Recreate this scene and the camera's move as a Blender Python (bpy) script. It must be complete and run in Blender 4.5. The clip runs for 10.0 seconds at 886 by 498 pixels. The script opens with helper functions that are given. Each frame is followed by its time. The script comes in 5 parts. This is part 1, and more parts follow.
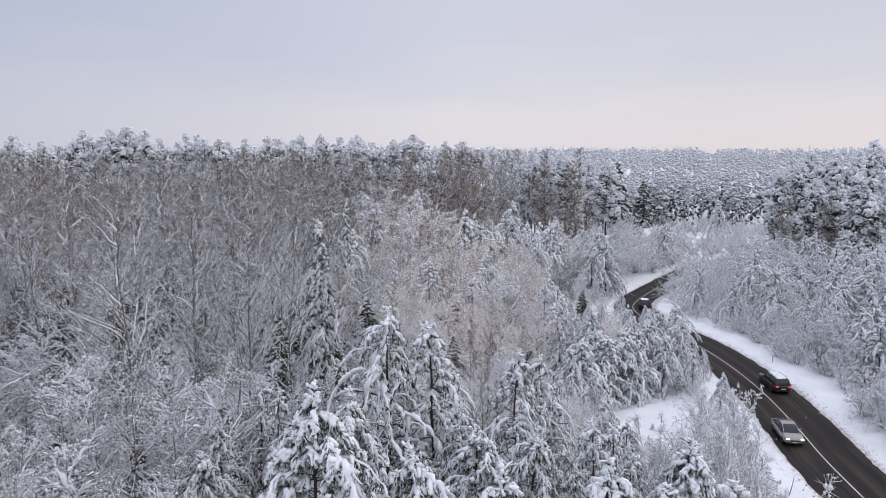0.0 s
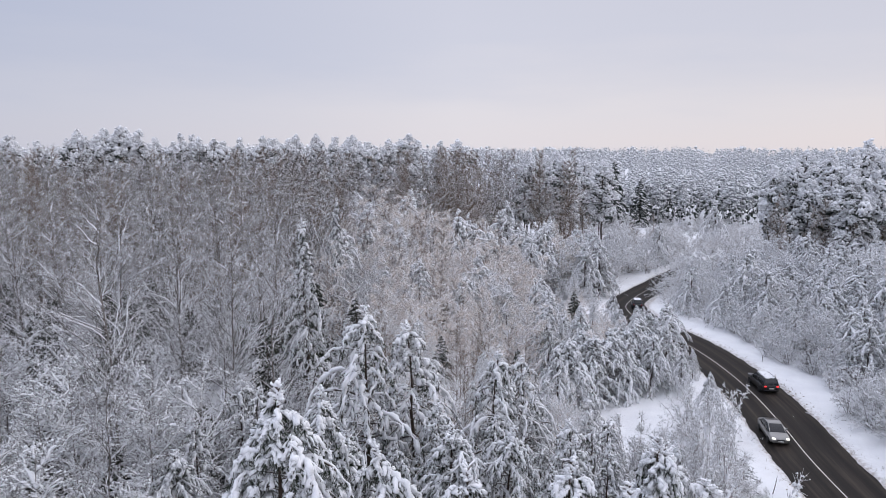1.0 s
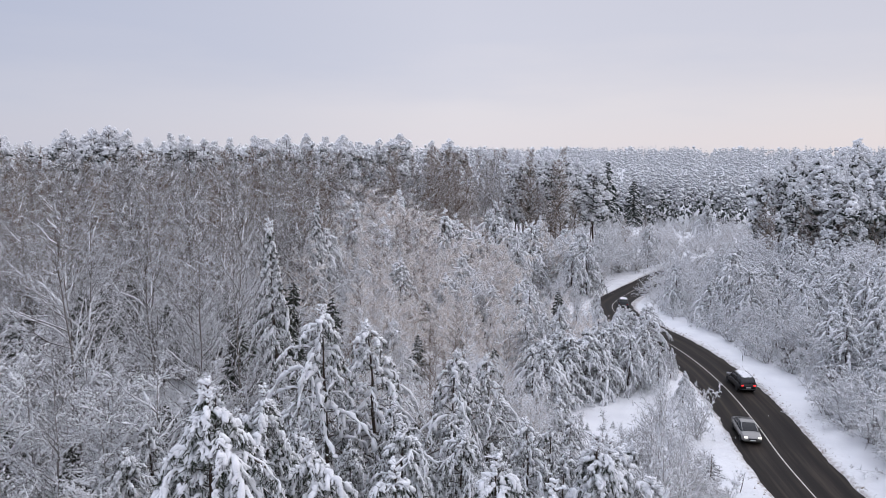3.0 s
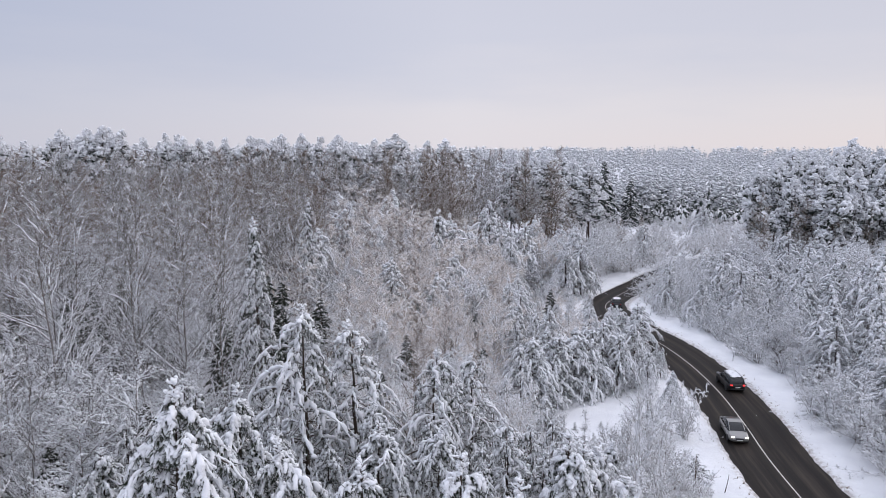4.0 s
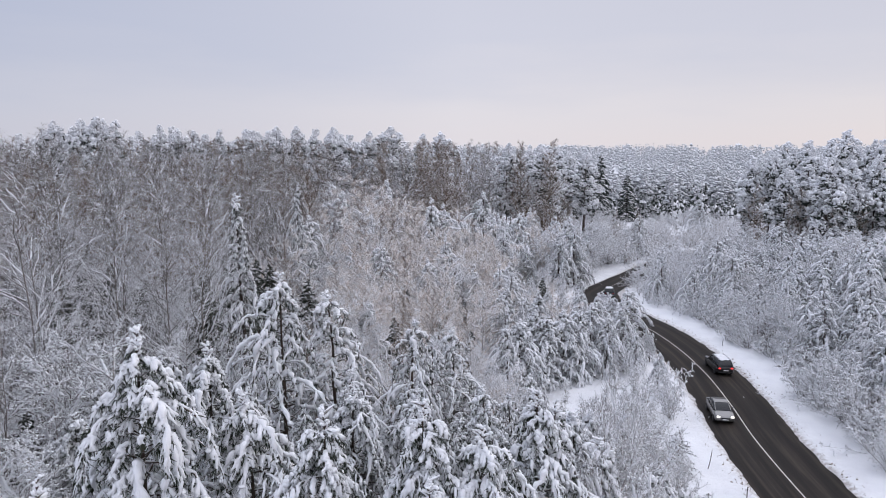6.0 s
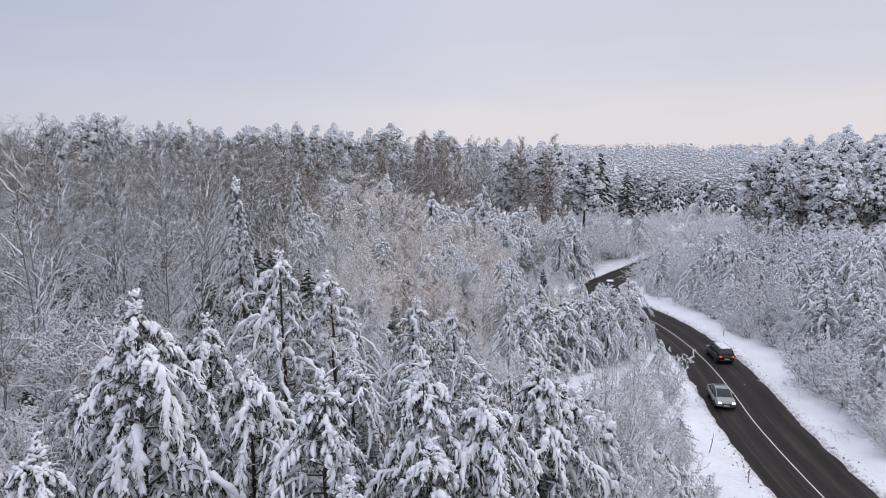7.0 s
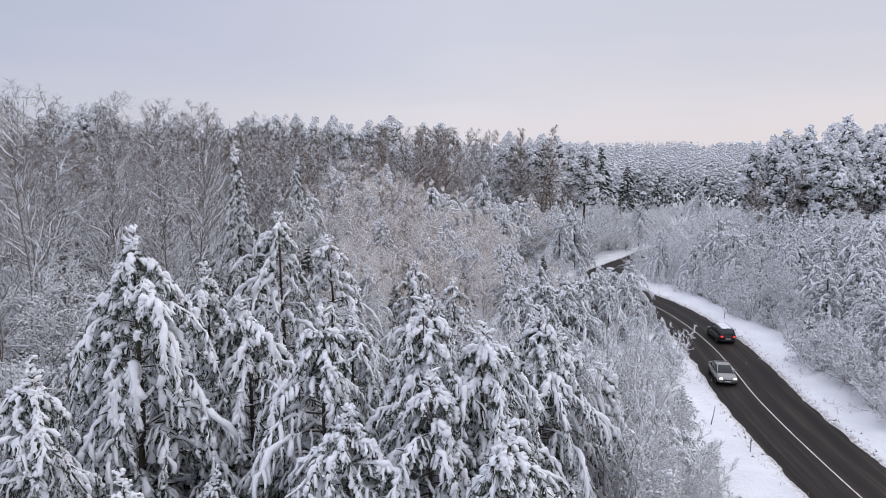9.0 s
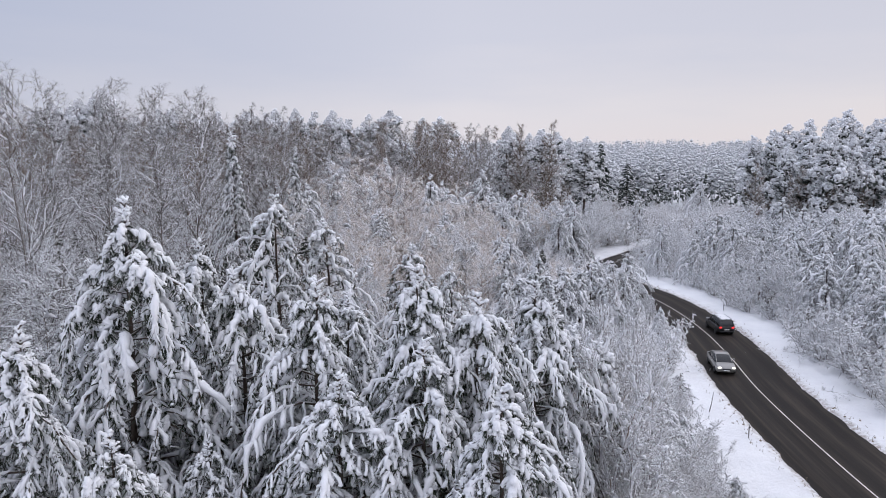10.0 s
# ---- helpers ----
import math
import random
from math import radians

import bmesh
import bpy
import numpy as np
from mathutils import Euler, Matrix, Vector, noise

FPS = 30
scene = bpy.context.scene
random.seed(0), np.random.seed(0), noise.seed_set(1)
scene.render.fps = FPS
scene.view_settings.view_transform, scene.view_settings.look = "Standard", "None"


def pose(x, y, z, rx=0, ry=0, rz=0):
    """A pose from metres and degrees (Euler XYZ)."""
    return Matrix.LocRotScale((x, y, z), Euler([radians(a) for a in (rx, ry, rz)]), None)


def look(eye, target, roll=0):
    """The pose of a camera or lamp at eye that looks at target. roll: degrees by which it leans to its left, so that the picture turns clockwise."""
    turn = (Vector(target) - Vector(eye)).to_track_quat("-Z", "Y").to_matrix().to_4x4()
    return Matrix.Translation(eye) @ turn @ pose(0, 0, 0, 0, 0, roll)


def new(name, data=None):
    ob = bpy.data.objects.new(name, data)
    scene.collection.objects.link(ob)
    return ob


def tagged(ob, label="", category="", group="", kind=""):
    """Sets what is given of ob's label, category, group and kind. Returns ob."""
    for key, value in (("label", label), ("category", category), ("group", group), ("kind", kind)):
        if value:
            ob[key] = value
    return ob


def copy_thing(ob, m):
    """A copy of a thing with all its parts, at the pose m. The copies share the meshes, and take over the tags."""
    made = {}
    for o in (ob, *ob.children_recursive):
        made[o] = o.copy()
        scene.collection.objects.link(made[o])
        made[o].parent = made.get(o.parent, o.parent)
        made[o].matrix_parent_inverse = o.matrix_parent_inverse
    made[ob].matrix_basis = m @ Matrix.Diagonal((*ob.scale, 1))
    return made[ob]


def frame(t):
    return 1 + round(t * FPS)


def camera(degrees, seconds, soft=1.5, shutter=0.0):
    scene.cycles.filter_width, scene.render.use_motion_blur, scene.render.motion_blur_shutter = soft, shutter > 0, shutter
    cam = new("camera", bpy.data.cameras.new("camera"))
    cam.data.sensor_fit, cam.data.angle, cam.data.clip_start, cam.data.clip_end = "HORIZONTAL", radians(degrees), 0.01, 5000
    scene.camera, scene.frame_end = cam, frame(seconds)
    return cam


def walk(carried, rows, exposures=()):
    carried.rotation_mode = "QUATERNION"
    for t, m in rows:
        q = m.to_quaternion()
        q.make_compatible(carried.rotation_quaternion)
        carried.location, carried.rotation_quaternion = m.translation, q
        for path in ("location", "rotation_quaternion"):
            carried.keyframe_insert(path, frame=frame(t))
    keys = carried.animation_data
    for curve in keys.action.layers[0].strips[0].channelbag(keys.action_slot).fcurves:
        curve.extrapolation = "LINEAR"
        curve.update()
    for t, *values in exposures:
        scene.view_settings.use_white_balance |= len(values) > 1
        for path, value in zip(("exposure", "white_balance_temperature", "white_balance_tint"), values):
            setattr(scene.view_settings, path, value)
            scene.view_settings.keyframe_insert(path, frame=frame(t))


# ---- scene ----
cam = camera(65.9, 10.0, soft=0.8)
METRES, EYE, TILT, LEAN, TURN = 11.2, 24.64, -8.6, 0.0, 0.0
ROWS = [
    (0.0, 0.0, 0.0, 0.0, -0.0, 0.0, 0.0),
    (0.5, 0.0521, -0.0031, -0.0013, 0.01, 0.01, -0.0),
    (1.0, 0.1051, -0.0053, -0.0029, 0.02, -0.0, -0.0),
    (1.5, 0.1586, -0.0079, -0.005, 0.04, 0.0, 0.0),
    (2.0, 0.2114, -0.0106, -0.007, 0.04, -0.0, 0.01),
    (2.5, 0.2628, -0.0137, -0.008, 0.06, -0.01, 0.01),
    (4.0, 0.4102, -0.0126, -0.0098, 0.07, -0.0, 0.05),
    (4.5, 0.4562, -0.0153, -0.0219, 0.08, -0.02, 0.02),
    (5.0, 0.495, -0.0166, -0.055, 0.08, -0.03, 0.04),
    (5.5, 0.5179, -0.0146, -0.1039, 0.08, -0.04, 0.04),
    (7.0, 0.5166, -0.0029, -0.2667, 0.11, 0.03, 0.12),
    (7.5, 0.5128, 0.0007, -0.3144, 0.12, 0.05, 0.15),
    (8.0, 0.5098, 0.0056, -0.3627, 0.11, 0.08, 0.18),
    (8.5, 0.5109, 0.0118, -0.4096, 0.1, 0.1, 0.17),
    (9.0, 0.5154, 0.0185, -0.4542, 0.1, 0.11, 0.18),
    (9.5, 0.5227, 0.027, -0.4953, 0.11, 0.1, 0.17),
    (10.0, 0.5324, 0.0348, -0.5346, 0.11, 0.07, 0.15),
]
walk(cam, [(t, pose(0, 0, EYE, TILT, LEAN, TURN) @ pose(METRES * x, METRES * y, METRES * z, 90 + pitch, roll, yaw)) for t, x, y, z, yaw, pitch, roll in ROWS])

ZENITH = 2.2
SUN_ELEVATION, SUN_AZIMUTH = 24.0, 62.0   # low winter sun behind cloud, over the right-hand woods

# ---- light ----
world = bpy.data.worlds.new("overcast_sky")
scene.world = world
world.use_nodes = True
wt = world.node_tree
wt.nodes.clear()


def wnode(kind, **values):
    n = wt.nodes.new(kind)
    for k, v in values.items():
        n.inputs[k].default_value = v
    return n


w_out = wnode("ShaderNodeOutputWorld")
w_bg = wnode("ShaderNodeBackground", Strength=1.0)
w_co = wnode("ShaderNodeTexCoord")
w_sep = wnode("ShaderNodeSeparateXYZ")
w_sky = wt.nodes.new("ShaderNodeTexSky")
w_sky.sky_type, w_sky.sun_disc = "NISHITA", False
w_sky.sun_elevation, w_sky.sun_rotation = radians(SUN_ELEVATION), radians(SUN_AZIMUTH)
w_dim = wt.nodes.new("ShaderNodeVectorMath")
w_dim.operation = "SCALE"
w_dim.inputs["Scale"].default_value = 0.07
w_map = wt.nodes.new("ShaderNodeMapping")
w_map.inputs["Scale"].default_value = (1.0, 1.0, 6.0)
w_noise = wnode("ShaderNodeTexNoise", Scale=1.6, Detail=5.0, Roughness=0.55)
w_shift = wt.nodes.new("ShaderNodeMath")
w_shift.operation = "MULTIPLY_ADD"
w_shift.inputs[1].default_value, w_shift.inputs[2].default_value = 0.22, -0.11
w_sum = wt.nodes.new("ShaderNodeMath")
w_sum.operation = "ADD"
w_ramp = wt.nodes.new("ShaderNodeValToRGB")
SKY_RAMP = [(0.0, (0.80, 0.76, 0.81)), (0.06, (0.775, 0.75, 0.815)), (0.16, (0.665, 0.675, 0.785)),
            (0.32, (0.635, 0.65, 0.76)), (1.0, (0.625, 0.64, 0.735))]
el = w_ramp.color_ramp.elements
while len(el) < len(SKY_RAMP):
    el.new(0.5)
for e, (p, c) in zip(el, SKY_RAMP):
    e.position, e.color = p, (*c, 1)
w_mix = wt.nodes.new("ShaderNodeMix")
w_mix.data_type = "RGBA"
w_mix.inputs["Factor"].default_value = 0.92
wl = wt.links.new
wl(w_co.outputs["Generated"], w_sep.inputs[0])
wl(w_co.outputs["Generated"], w_map.inputs["Vector"])
wl(w_map.outputs[0], w_noise.inputs["Vector"])
wl(w_noise.outputs["Fac"], w_shift.inputs[0])
wl(w_sep.outputs["Z"], w_sum.inputs[0])
wl(w_shift.outputs[0], w_sum.inputs[1])
wl(w_sum.outputs[0], w_ramp.inputs["Fac"])
wl(w_sky.outputs["Color"], w_dim.inputs[0])
wl(w_dim.outputs[0], w_mix.inputs["A"])
# cooler and duller cloud towards the left, paler towards the right
w_side = wt.nodes.new("ShaderNodeMapRange")
for k, v in (("From Min", -0.6), ("From Max", 0.7), ("To Min", 0.0), ("To Max", 1.0)):
    w_side.inputs[k].default_value = v
wl(w_sep.outputs["X"], w_side.inputs["Value"])
w_tint = wt.nodes.new("ShaderNodeValToRGB")
w_tint.color_ramp.elements.new(0.5)
for e, (p, c) in zip(w_tint.color_ramp.elements, ((0.0, (0.75, 0.80, 0.88)), (0.48, (1.0, 1.0, 1.0)), (1.0, (0.95, 0.935, 0.925)))):
    e.position, e.color = p, (*c, 1)
wl(w_side.outputs[0], w_tint.inputs["Fac"])
w_mul = wt.nodes.new("ShaderNodeMix")
w_mul.data_type, w_mul.blend_type = "RGBA", "MULTIPLY"
w_mul.inputs["Factor"].default_value = 1.0
wl(w_ramp.outputs["Color"], w_mul.inputs["A"])
wl(w_tint.outputs["Color"], w_mul.inputs["B"])
wl(w_mul.outputs["Result"], w_mix.inputs["B"])
wl(w_mix.outputs["Result"], w_bg.inputs["Color"])
w_up = wt.nodes.new("ShaderNodeMapRange")      # an overcast sky is brightest overhead
w_up.interpolation_type = "SMOOTHSTEP"
for k, v in (("From Min", 0.22), ("From Max", 0.85), ("To Min", 1.0), ("To Max", ZENITH)):
    w_up.inputs[k].default_value = v
wl(w_sep.outputs["Z"], w_up.inputs["Value"])
wl(w_up.outputs[0], w_bg.inputs["Strength"])
wl(w_bg.outputs[0], w_out.inputs["Surface"])

sun = new("sun", bpy.data.lights.new("sun", "SUN"))
sun.data.energy, sun.data.angle, sun.data.color = 0.55, radians(25), (1.0, 0.95, 0.92)
_e, _a = radians(SUN_ELEVATION), radians(SUN_AZIMUTH)
sun.matrix_world = look((0, 0, 60), Vector((0, 0, 60)) - Vector((math.sin(_a) * math.cos(_e), math.cos(_a) * math.cos(_e), math.sin(_e))))


# ---- materials ----
def material(name):
    m = bpy.data.materials.new(name)
    m.use_nodes = True
    nt = m.node_tree
    return m, nt, nt.nodes["Principled BSDF"]


def node(nt, kind, **values):
    n = nt.nodes.new(kind)
    for k, v in values.items():
        n.inputs[k].default_value = v
    return n


def math_node(nt, op, a, b=None, c=None):
    n = nt.nodes.new("ShaderNodeMath")
    n.operation = op
    for i, v in enumerate((a, b, c)):
        if v is None:
            continue
        if isinstance(v, (int, float)):
            n.inputs[i].default_value = v
        else:
            nt.links.new(v, n.inputs[i])
    return n.outputs[0]


def ramp(nt, fac, stops):
    n = nt.nodes.new("ShaderNodeValToRGB")
    el = n.color_ramp.elements
    while len(el) < len(stops):
        el.new(0.5)
    for e, (p, c) in zip(el, stops):
        e.position, e.color = p, (*c, 1)
    nt.links.new(fac, n.inputs["Fac"])
    return n.outputs["Color"]


def mix_rgb(nt, fac, a, b):
    n = nt.nodes.new("ShaderNodeMix")
    n.data_type = "RGBA"
    for sock, v in (("Factor", fac), ("A", a), ("B", b)):
        if isinstance(v, (int, float)):
            n.inputs[sock].default_value = v
        elif isinstance(v, tuple):
            n.inputs[sock].default_value = (*v, 1)
        else:
            nt.links.new(v, n.inputs[sock])
    return n.outputs["Result"]


def noise_fac(nt, scale, detail=3.0, rough=0.55, coords="Object"):
    co = nt.nodes.new("ShaderNodeTexCoord")
    n = node(nt, "ShaderNodeTexNoise", Scale=scale, Detail=detail, Roughness=rough)
    nt.links.new(co.outputs[coords], n.inputs["Vector"])
    return n.outputs["Fac"]


def bump(nt, bsdf, height, strength, distance):
    n = node(nt, "ShaderNodeBump", Strength=strength, Distance=distance)
    nt.links.new(height, n.inputs["Height"])
    nt.links.new(n.outputs[0], bsdf.inputs["Normal"])


SNOW_A, SNOW_B = (0.785, 0.79, 0.81), (0.88, 0.884, 0.895)


def snow_material(name, fine, coarse):
    m, nt, b = material(name)
    n1, n2 = noise_fac(nt, coarse), noise_fac(nt, fine, 4.0)
    nt.links.new(ramp(nt, n1, [(0.3, SNOW_A), (0.7, SNOW_B)]), b.inputs["Base Color"])
    b.inputs["Roughness"].default_value = 0.85
    b.inputs["Specular IOR Level"].default_value = 0.2
    bump(nt, b, n2, 0.5, 0.05)
    return m


def topped(name, under_a, under_b, low, high, grain, cover=SNOW_B, rough=0.9, uneven=0.5):
    """A dark surface with snow lying on all that faces upwards; low and high: the upward share at which it starts and is full."""
    m, nt, b = material(name)
    geo = nt.nodes.new("ShaderNodeNewGeometry")
    sep = nt.nodes.new("ShaderNodeSeparateXYZ")
    nt.links.new(geo.outputs["Normal"], sep.inputs[0])
    n1 = noise_fac(nt, grain, 3.0, 0.6)
    isl = math_node(nt, "MULTIPLY_ADD", geo.outputs["Random Per Island"], uneven, -0.5 * uneven)
    up = math_node(nt, "ADD", sep.outputs["Z"], math_node(nt, "MULTIPLY_ADD", n1, 0.9, -0.45))
    up = math_node(nt, "ADD", up, isl)
    mr = node(nt, "ShaderNodeMapRange")
    mr.interpolation_type = "SMOOTHSTEP"
    mr.inputs["From Min"].default_value, mr.inputs["From Max"].default_value = low, high
    nt.links.new(up, mr.inputs["Value"])
    dark = mix_rgb(nt, noise_fac(nt, grain * 0.35), under_a, under_b)
    nt.links.new(mix_rgb(nt, mr.outputs[0], dark, cover), b.inputs["Base Color"])
    b.inputs["Roughness"].default_value = rough
    b.inputs["Specular IOR Level"].default_value = 0.2
    return m


def plain(name, colour, rough=0.5, metal=0.0, spread=0.15, grain=8.0):
    m, nt, b = material(name)
    lo = tuple(c * (1 - spread) for c in colour)
    hi = tuple(min(1.0, c * (1 + spread)) for c in colour)
    nt.links.new(mix_rgb(nt, noise_fac(nt, grain), lo, hi), b.inputs["Base Color"])
    b.inputs["Roughness"].default_value, b.inputs["Metallic"].default_value = rough, metal
    return m


M_SNOW_LOAD = snow_material("snow_load", 14.0, 2.0)
M_NEEDLES = topped("pine_needles", (0.024, 0.032, 0.022), (0.06, 0.068, 0.048), 0.35, 1.35, 6.0, uneven=0.8)
M_BARK = topped("pine_bark", (0.09, 0.065, 0.05), (0.16, 0.11, 0.08), 0.2, 0.7, 4.0)
M_CLUMP = topped("snowy_pine_clumps", (0.028, 0.037, 0.032), (0.08, 0.09, 0.075), 0.0, 0.9, 3.0, uneven=0.7)
M_SPRIG = topped("dusted_spruce", (0.022, 0.032, 0.024), (0.06, 0.07, 0.055), -0.1, 0.8, 9.0)
M_DARK_SPRUCE = topped("dark_spruce", (0.02, 0.03, 0.024), (0.045, 0.055, 0.045), 0.25, 1.0, 2.2)
M_UNDER = topped("shaded_spruce", (0.022, 0.027, 0.02), (0.055, 0.058, 0.042), 0.55, 1.3, 4.0)
M_BIRCH = topped("snowy_limbs", (0.062, 0.052, 0.046), (0.17, 0.146, 0.127), 0.0, 0.85, 5.0)
M_TWIG = topped("birch_twigs", (0.032, 0.026, 0.022), (0.10, 0.083, 0.069), 0.45, 1.25, 5.0, uneven=0.9)
M_BROWN = topped("brown_twigs", (0.105, 0.072, 0.048), (0.24, 0.168, 0.112), 0.3, 1.2, 5.0, uneven=0.8)
M_STEM = topped("dark_stems", (0.045, 0.034, 0.028), (0.11, 0.083, 0.065), 0.5, 1.1, 4.0)
M_TRUNK = topped("grey_bark", (0.11, 0.094, 0.08), (0.26, 0.225, 0.195), -0.05, 0.7, 4.0)
M_FROST = topped("frosted_twigs", (0.22, 0.165, 0.125), (0.46, 0.37, 0.30), -0.55, 0.4, 6.0, uneven=0.9)
M_TAN = topped("tan_twigs", (0.33, 0.215, 0.14), (0.64, 0.47, 0.345), -0.5, 0.45, 6.0, cover=(0.90, 0.83, 0.765), uneven=1.0)
M_DIM_FROST = topped("half_frosted_twigs", (0.09, 0.076, 0.068), (0.25, 0.22, 0.2), -0.35, 0.65, 6.0, uneven=1.0)
# pale blue-grey undersides: the distance haze is put into this base colour
M_FAR_HAZED = topped("far_woods", (0.23, 0.245, 0.26), (0.36, 0.375, 0.39), -0.8, 0.6, 1.0, uneven=0.4)


def ground_snow():
    m, nt, b = material("ground_snow")
    n1, n2, n3 = noise_fac(nt, 0.35, 5.0), noise_fac(nt, 3.0, 5.0, 0.6), noise_fac(nt, 22.0, 4.0, 0.6)
    col = ramp(nt, n1, [(0.3, SNOW_A), (0.7, SNOW_B)])
    # dry grass tips and dirt that show through in spots
    spots = ramp(nt, n2, [(0.68, (0, 0, 0)), (0.76, (1, 1, 1))])
    col = mix_rgb(nt, math_node(nt, "MULTIPLY", spots, 0.35), col, (0.45, 0.40, 0.35))
    # road dirt thrown on the snow beside the asphalt
    dirt = nt.nodes.new("ShaderNodeAttribute")
    dirt.attribute_name = "road_dirt"
    patchy = math_node(nt, "MULTIPLY", dirt.outputs["Fac"], ramp(nt, n2, [(0.38, (0.15, 0.15, 0.15)), (0.62, (1, 1, 1))]))
    nt.links.new(mix_rgb(nt, patchy, col, (0.30, 0.25, 0.21)), b.inputs["Base Color"])
    b.inputs["Roughness"].default_value = 0.9
    b.inputs["Specular IOR Level"].default_value = 0.2
    bump(nt, b, math_node(nt, "ADD", n2, math_node(nt, "MULTIPLY", n3, 0.4)), 0.7, 0.15)
    return m


def asphalt():
    m, nt, b = material("wet_asphalt")
    uv = nt.nodes.new("ShaderNodeUVMap")
    sep = nt.nodes.new("ShaderNodeSeparateXYZ")
    nt.links.new(uv.outputs[0], sep.inputs[0])
    stretch = nt.nodes.new("ShaderNodeMapping")
    stretch.inputs["Scale"].default_value = (2.6, 0.10, 1.0)
    nt.links.new(uv.outputs[0], stretch.inputs["Vector"])
    streak = node(nt, "ShaderNodeTexNoise", Scale=1.0, Detail=5.0, Roughness=0.6)
    nt.links.new(stretch.outputs[0], streak.inputs["Vector"])
    # wheel tracks, dry and rubbed; slush brown between and beside them
    tracks = math_node(nt, "COSINE", math_node(nt, "MULTIPLY", sep.outputs["X"], 3.9))
    f = math_node(nt, "ADD", math_node(nt, "MULTIPLY_ADD", streak.outputs["Fac"], 2.2, -0.67), math_node(nt, "MULTIPLY_ADD", tracks, 0.16, 0.1))
    col = ramp(nt, f, [(0.1, (0.009, 0.0075, 0.007)), (0.5, (0.023, 0.019, 0.0165)), (0.95, (0.062, 0.050, 0.041))])
    grain = noise_fac(nt, 30.0, 4.0, 0.7)
    nt.links.new(mix_rgb(nt, math_node(nt, "MULTIPLY", grain, 0.35), col, (0.03, 0.027, 0.024)), b.inputs["Base Color"])
    nt.links.new(math_node(nt, "MULTIPLY_ADD", streak.outputs["Fac"], 0.4, 0.5), b.inputs["Roughness"])
    b.inputs["Specular IOR Level"].default_value = 0.12
    bump(nt, b, grain, 0.3, 0.01)
    return m


M_GROUND, M_ASPHALT = ground_snow(), asphalt()
M_LINE = plain("worn_road_paint", (0.55, 0.53, 0.5), 0.7, 0, 0.35, 5.0)

# ---- mesh tools ----


class Geo:
    """Vertices and faces gathered for one mesh."""

    def __init__(self):
        self.v, self.f, self.n = [], [], 0

    def add(self, verts, faces):
        self.v.append(np.asarray(verts, float).reshape(-1, 3))
        self.f.append(np.asarray(faces, int) + self.n)
        self.n += len(self.v[-1])

    def tubes(self, p, r, k):
        """Tubes along the polylines p (m, n, 3) with the radii r (m, n) and k sides, tapering to a closed tip."""
        m, n, _ = p.shape
        if m == 0:
            return
        tan = np.gradient(p, axis=1)
        tan /= np.linalg.norm(tan, axis=2, keepdims=True) + 1e-9
        ref = np.where(np.abs(tan[:, :1, 2:3]) > 0.9, np.array([1.0, 0, 0]), np.array([0, 0, 1.0]))
        a = np.cross(tan, np.broadcast_to(ref, tan.shape))
        a /= np.linalg.norm(a, axis=2, keepdims=True) + 1e-9
        b = np.cross(a, tan)
        th = np.arange(k) * 2 * np.pi / k + np.pi / 2
        ring = a[:, :, None] * np.cos(th)[:, None] + b[:, :, None] * np.sin(th)[:, None]
        v = p[:, :, None] + ring * (r[:, :, None, None] if r.ndim == 2 else r[..., None])
        i = np.arange(n - 1)[:, None] * k
        j = np.arange(k)[None, :]
        q = np.stack([i + j, i + (j + 1) % k, i + k + (j + 1) % k, i + k + j], -1).reshape(-1, 4)
        self.add(v.reshape(-1, 3), (q[None] + (np.arange(m) * n * k)[:, None, None]).reshape(-1, 4))

    def arrays(self):
        return np.concatenate(self.v), [f.tolist() for f in self.f]

    def mesh(self, name, mat, smooth=True):
        v, fs = self.arrays()
        me = bpy.data.meshes.new(name)
        me.from_pydata(v.tolist(), [], [x for f in fs for x in f])
        me.materials.append(mat)
        me.polygons.foreach_set("use_smooth", [smooth] * len(me.polygons))
        return me


def unit(v):
    return v / (np.linalg.norm(v, axis=-1, keepdims=True) + 1e-9)


def along(p, s):
    """Points and tangents on the polylines p (m, n, 3) at the shares s (m, c)."""
    n = p.shape[1]
    x = np.clip(s, 0, 0.999) * (n - 1)
    i = x.astype(int)
    rows = np.arange(p.shape[0])[:, None]
    a, b = p[rows, i], p[rows, i + 1]
    return a + (b - a) * (x - i)[..., None], unit(b - a)


def spawn(rng, parents, count, s0, s1, angle, length, points, rise=0.0, wob=0.08, level=1.0):
    """Children on the polylines: each leaves at about that angle, of the length given by length(s), bending up by rise or down."""
    m = parents.shape[0]
    s = s0 + (s1 - s0) * (np.arange(count)[None] + rng.random((m, count))) / count
    base, tan = along(parents, s)
    side = unit(np.cross(tan, unit(rng.normal(size=tan.shape))) * np.array([1, 1, level]))
    ang = np.radians(angle) * (0.75 + 0.5 * rng.random((m, count)))[..., None]
    d = unit(tan * np.cos(ang) + side * np.sin(ang))
    ln = length(s) * (0.65 + 0.7 * rng.random((m, count)))
    u = np.linspace(0, 1, points)
    p = base[:, :, None] + d[:, :, None] * (ln[..., None] * u)[..., None]
    p[..., 2] += rise * ln[..., None] * u**2
    p[:, :, 1:] += rng.normal(size=p[:, :, 1:].shape) * wob * ln[..., None, None] / points
    return p.reshape(-1, points, 3), s.reshape(-1)


def taper(m, points, r0, r1):
    return np.broadcast_to(np.linspace(r0, r1, points), (m, points)).copy()


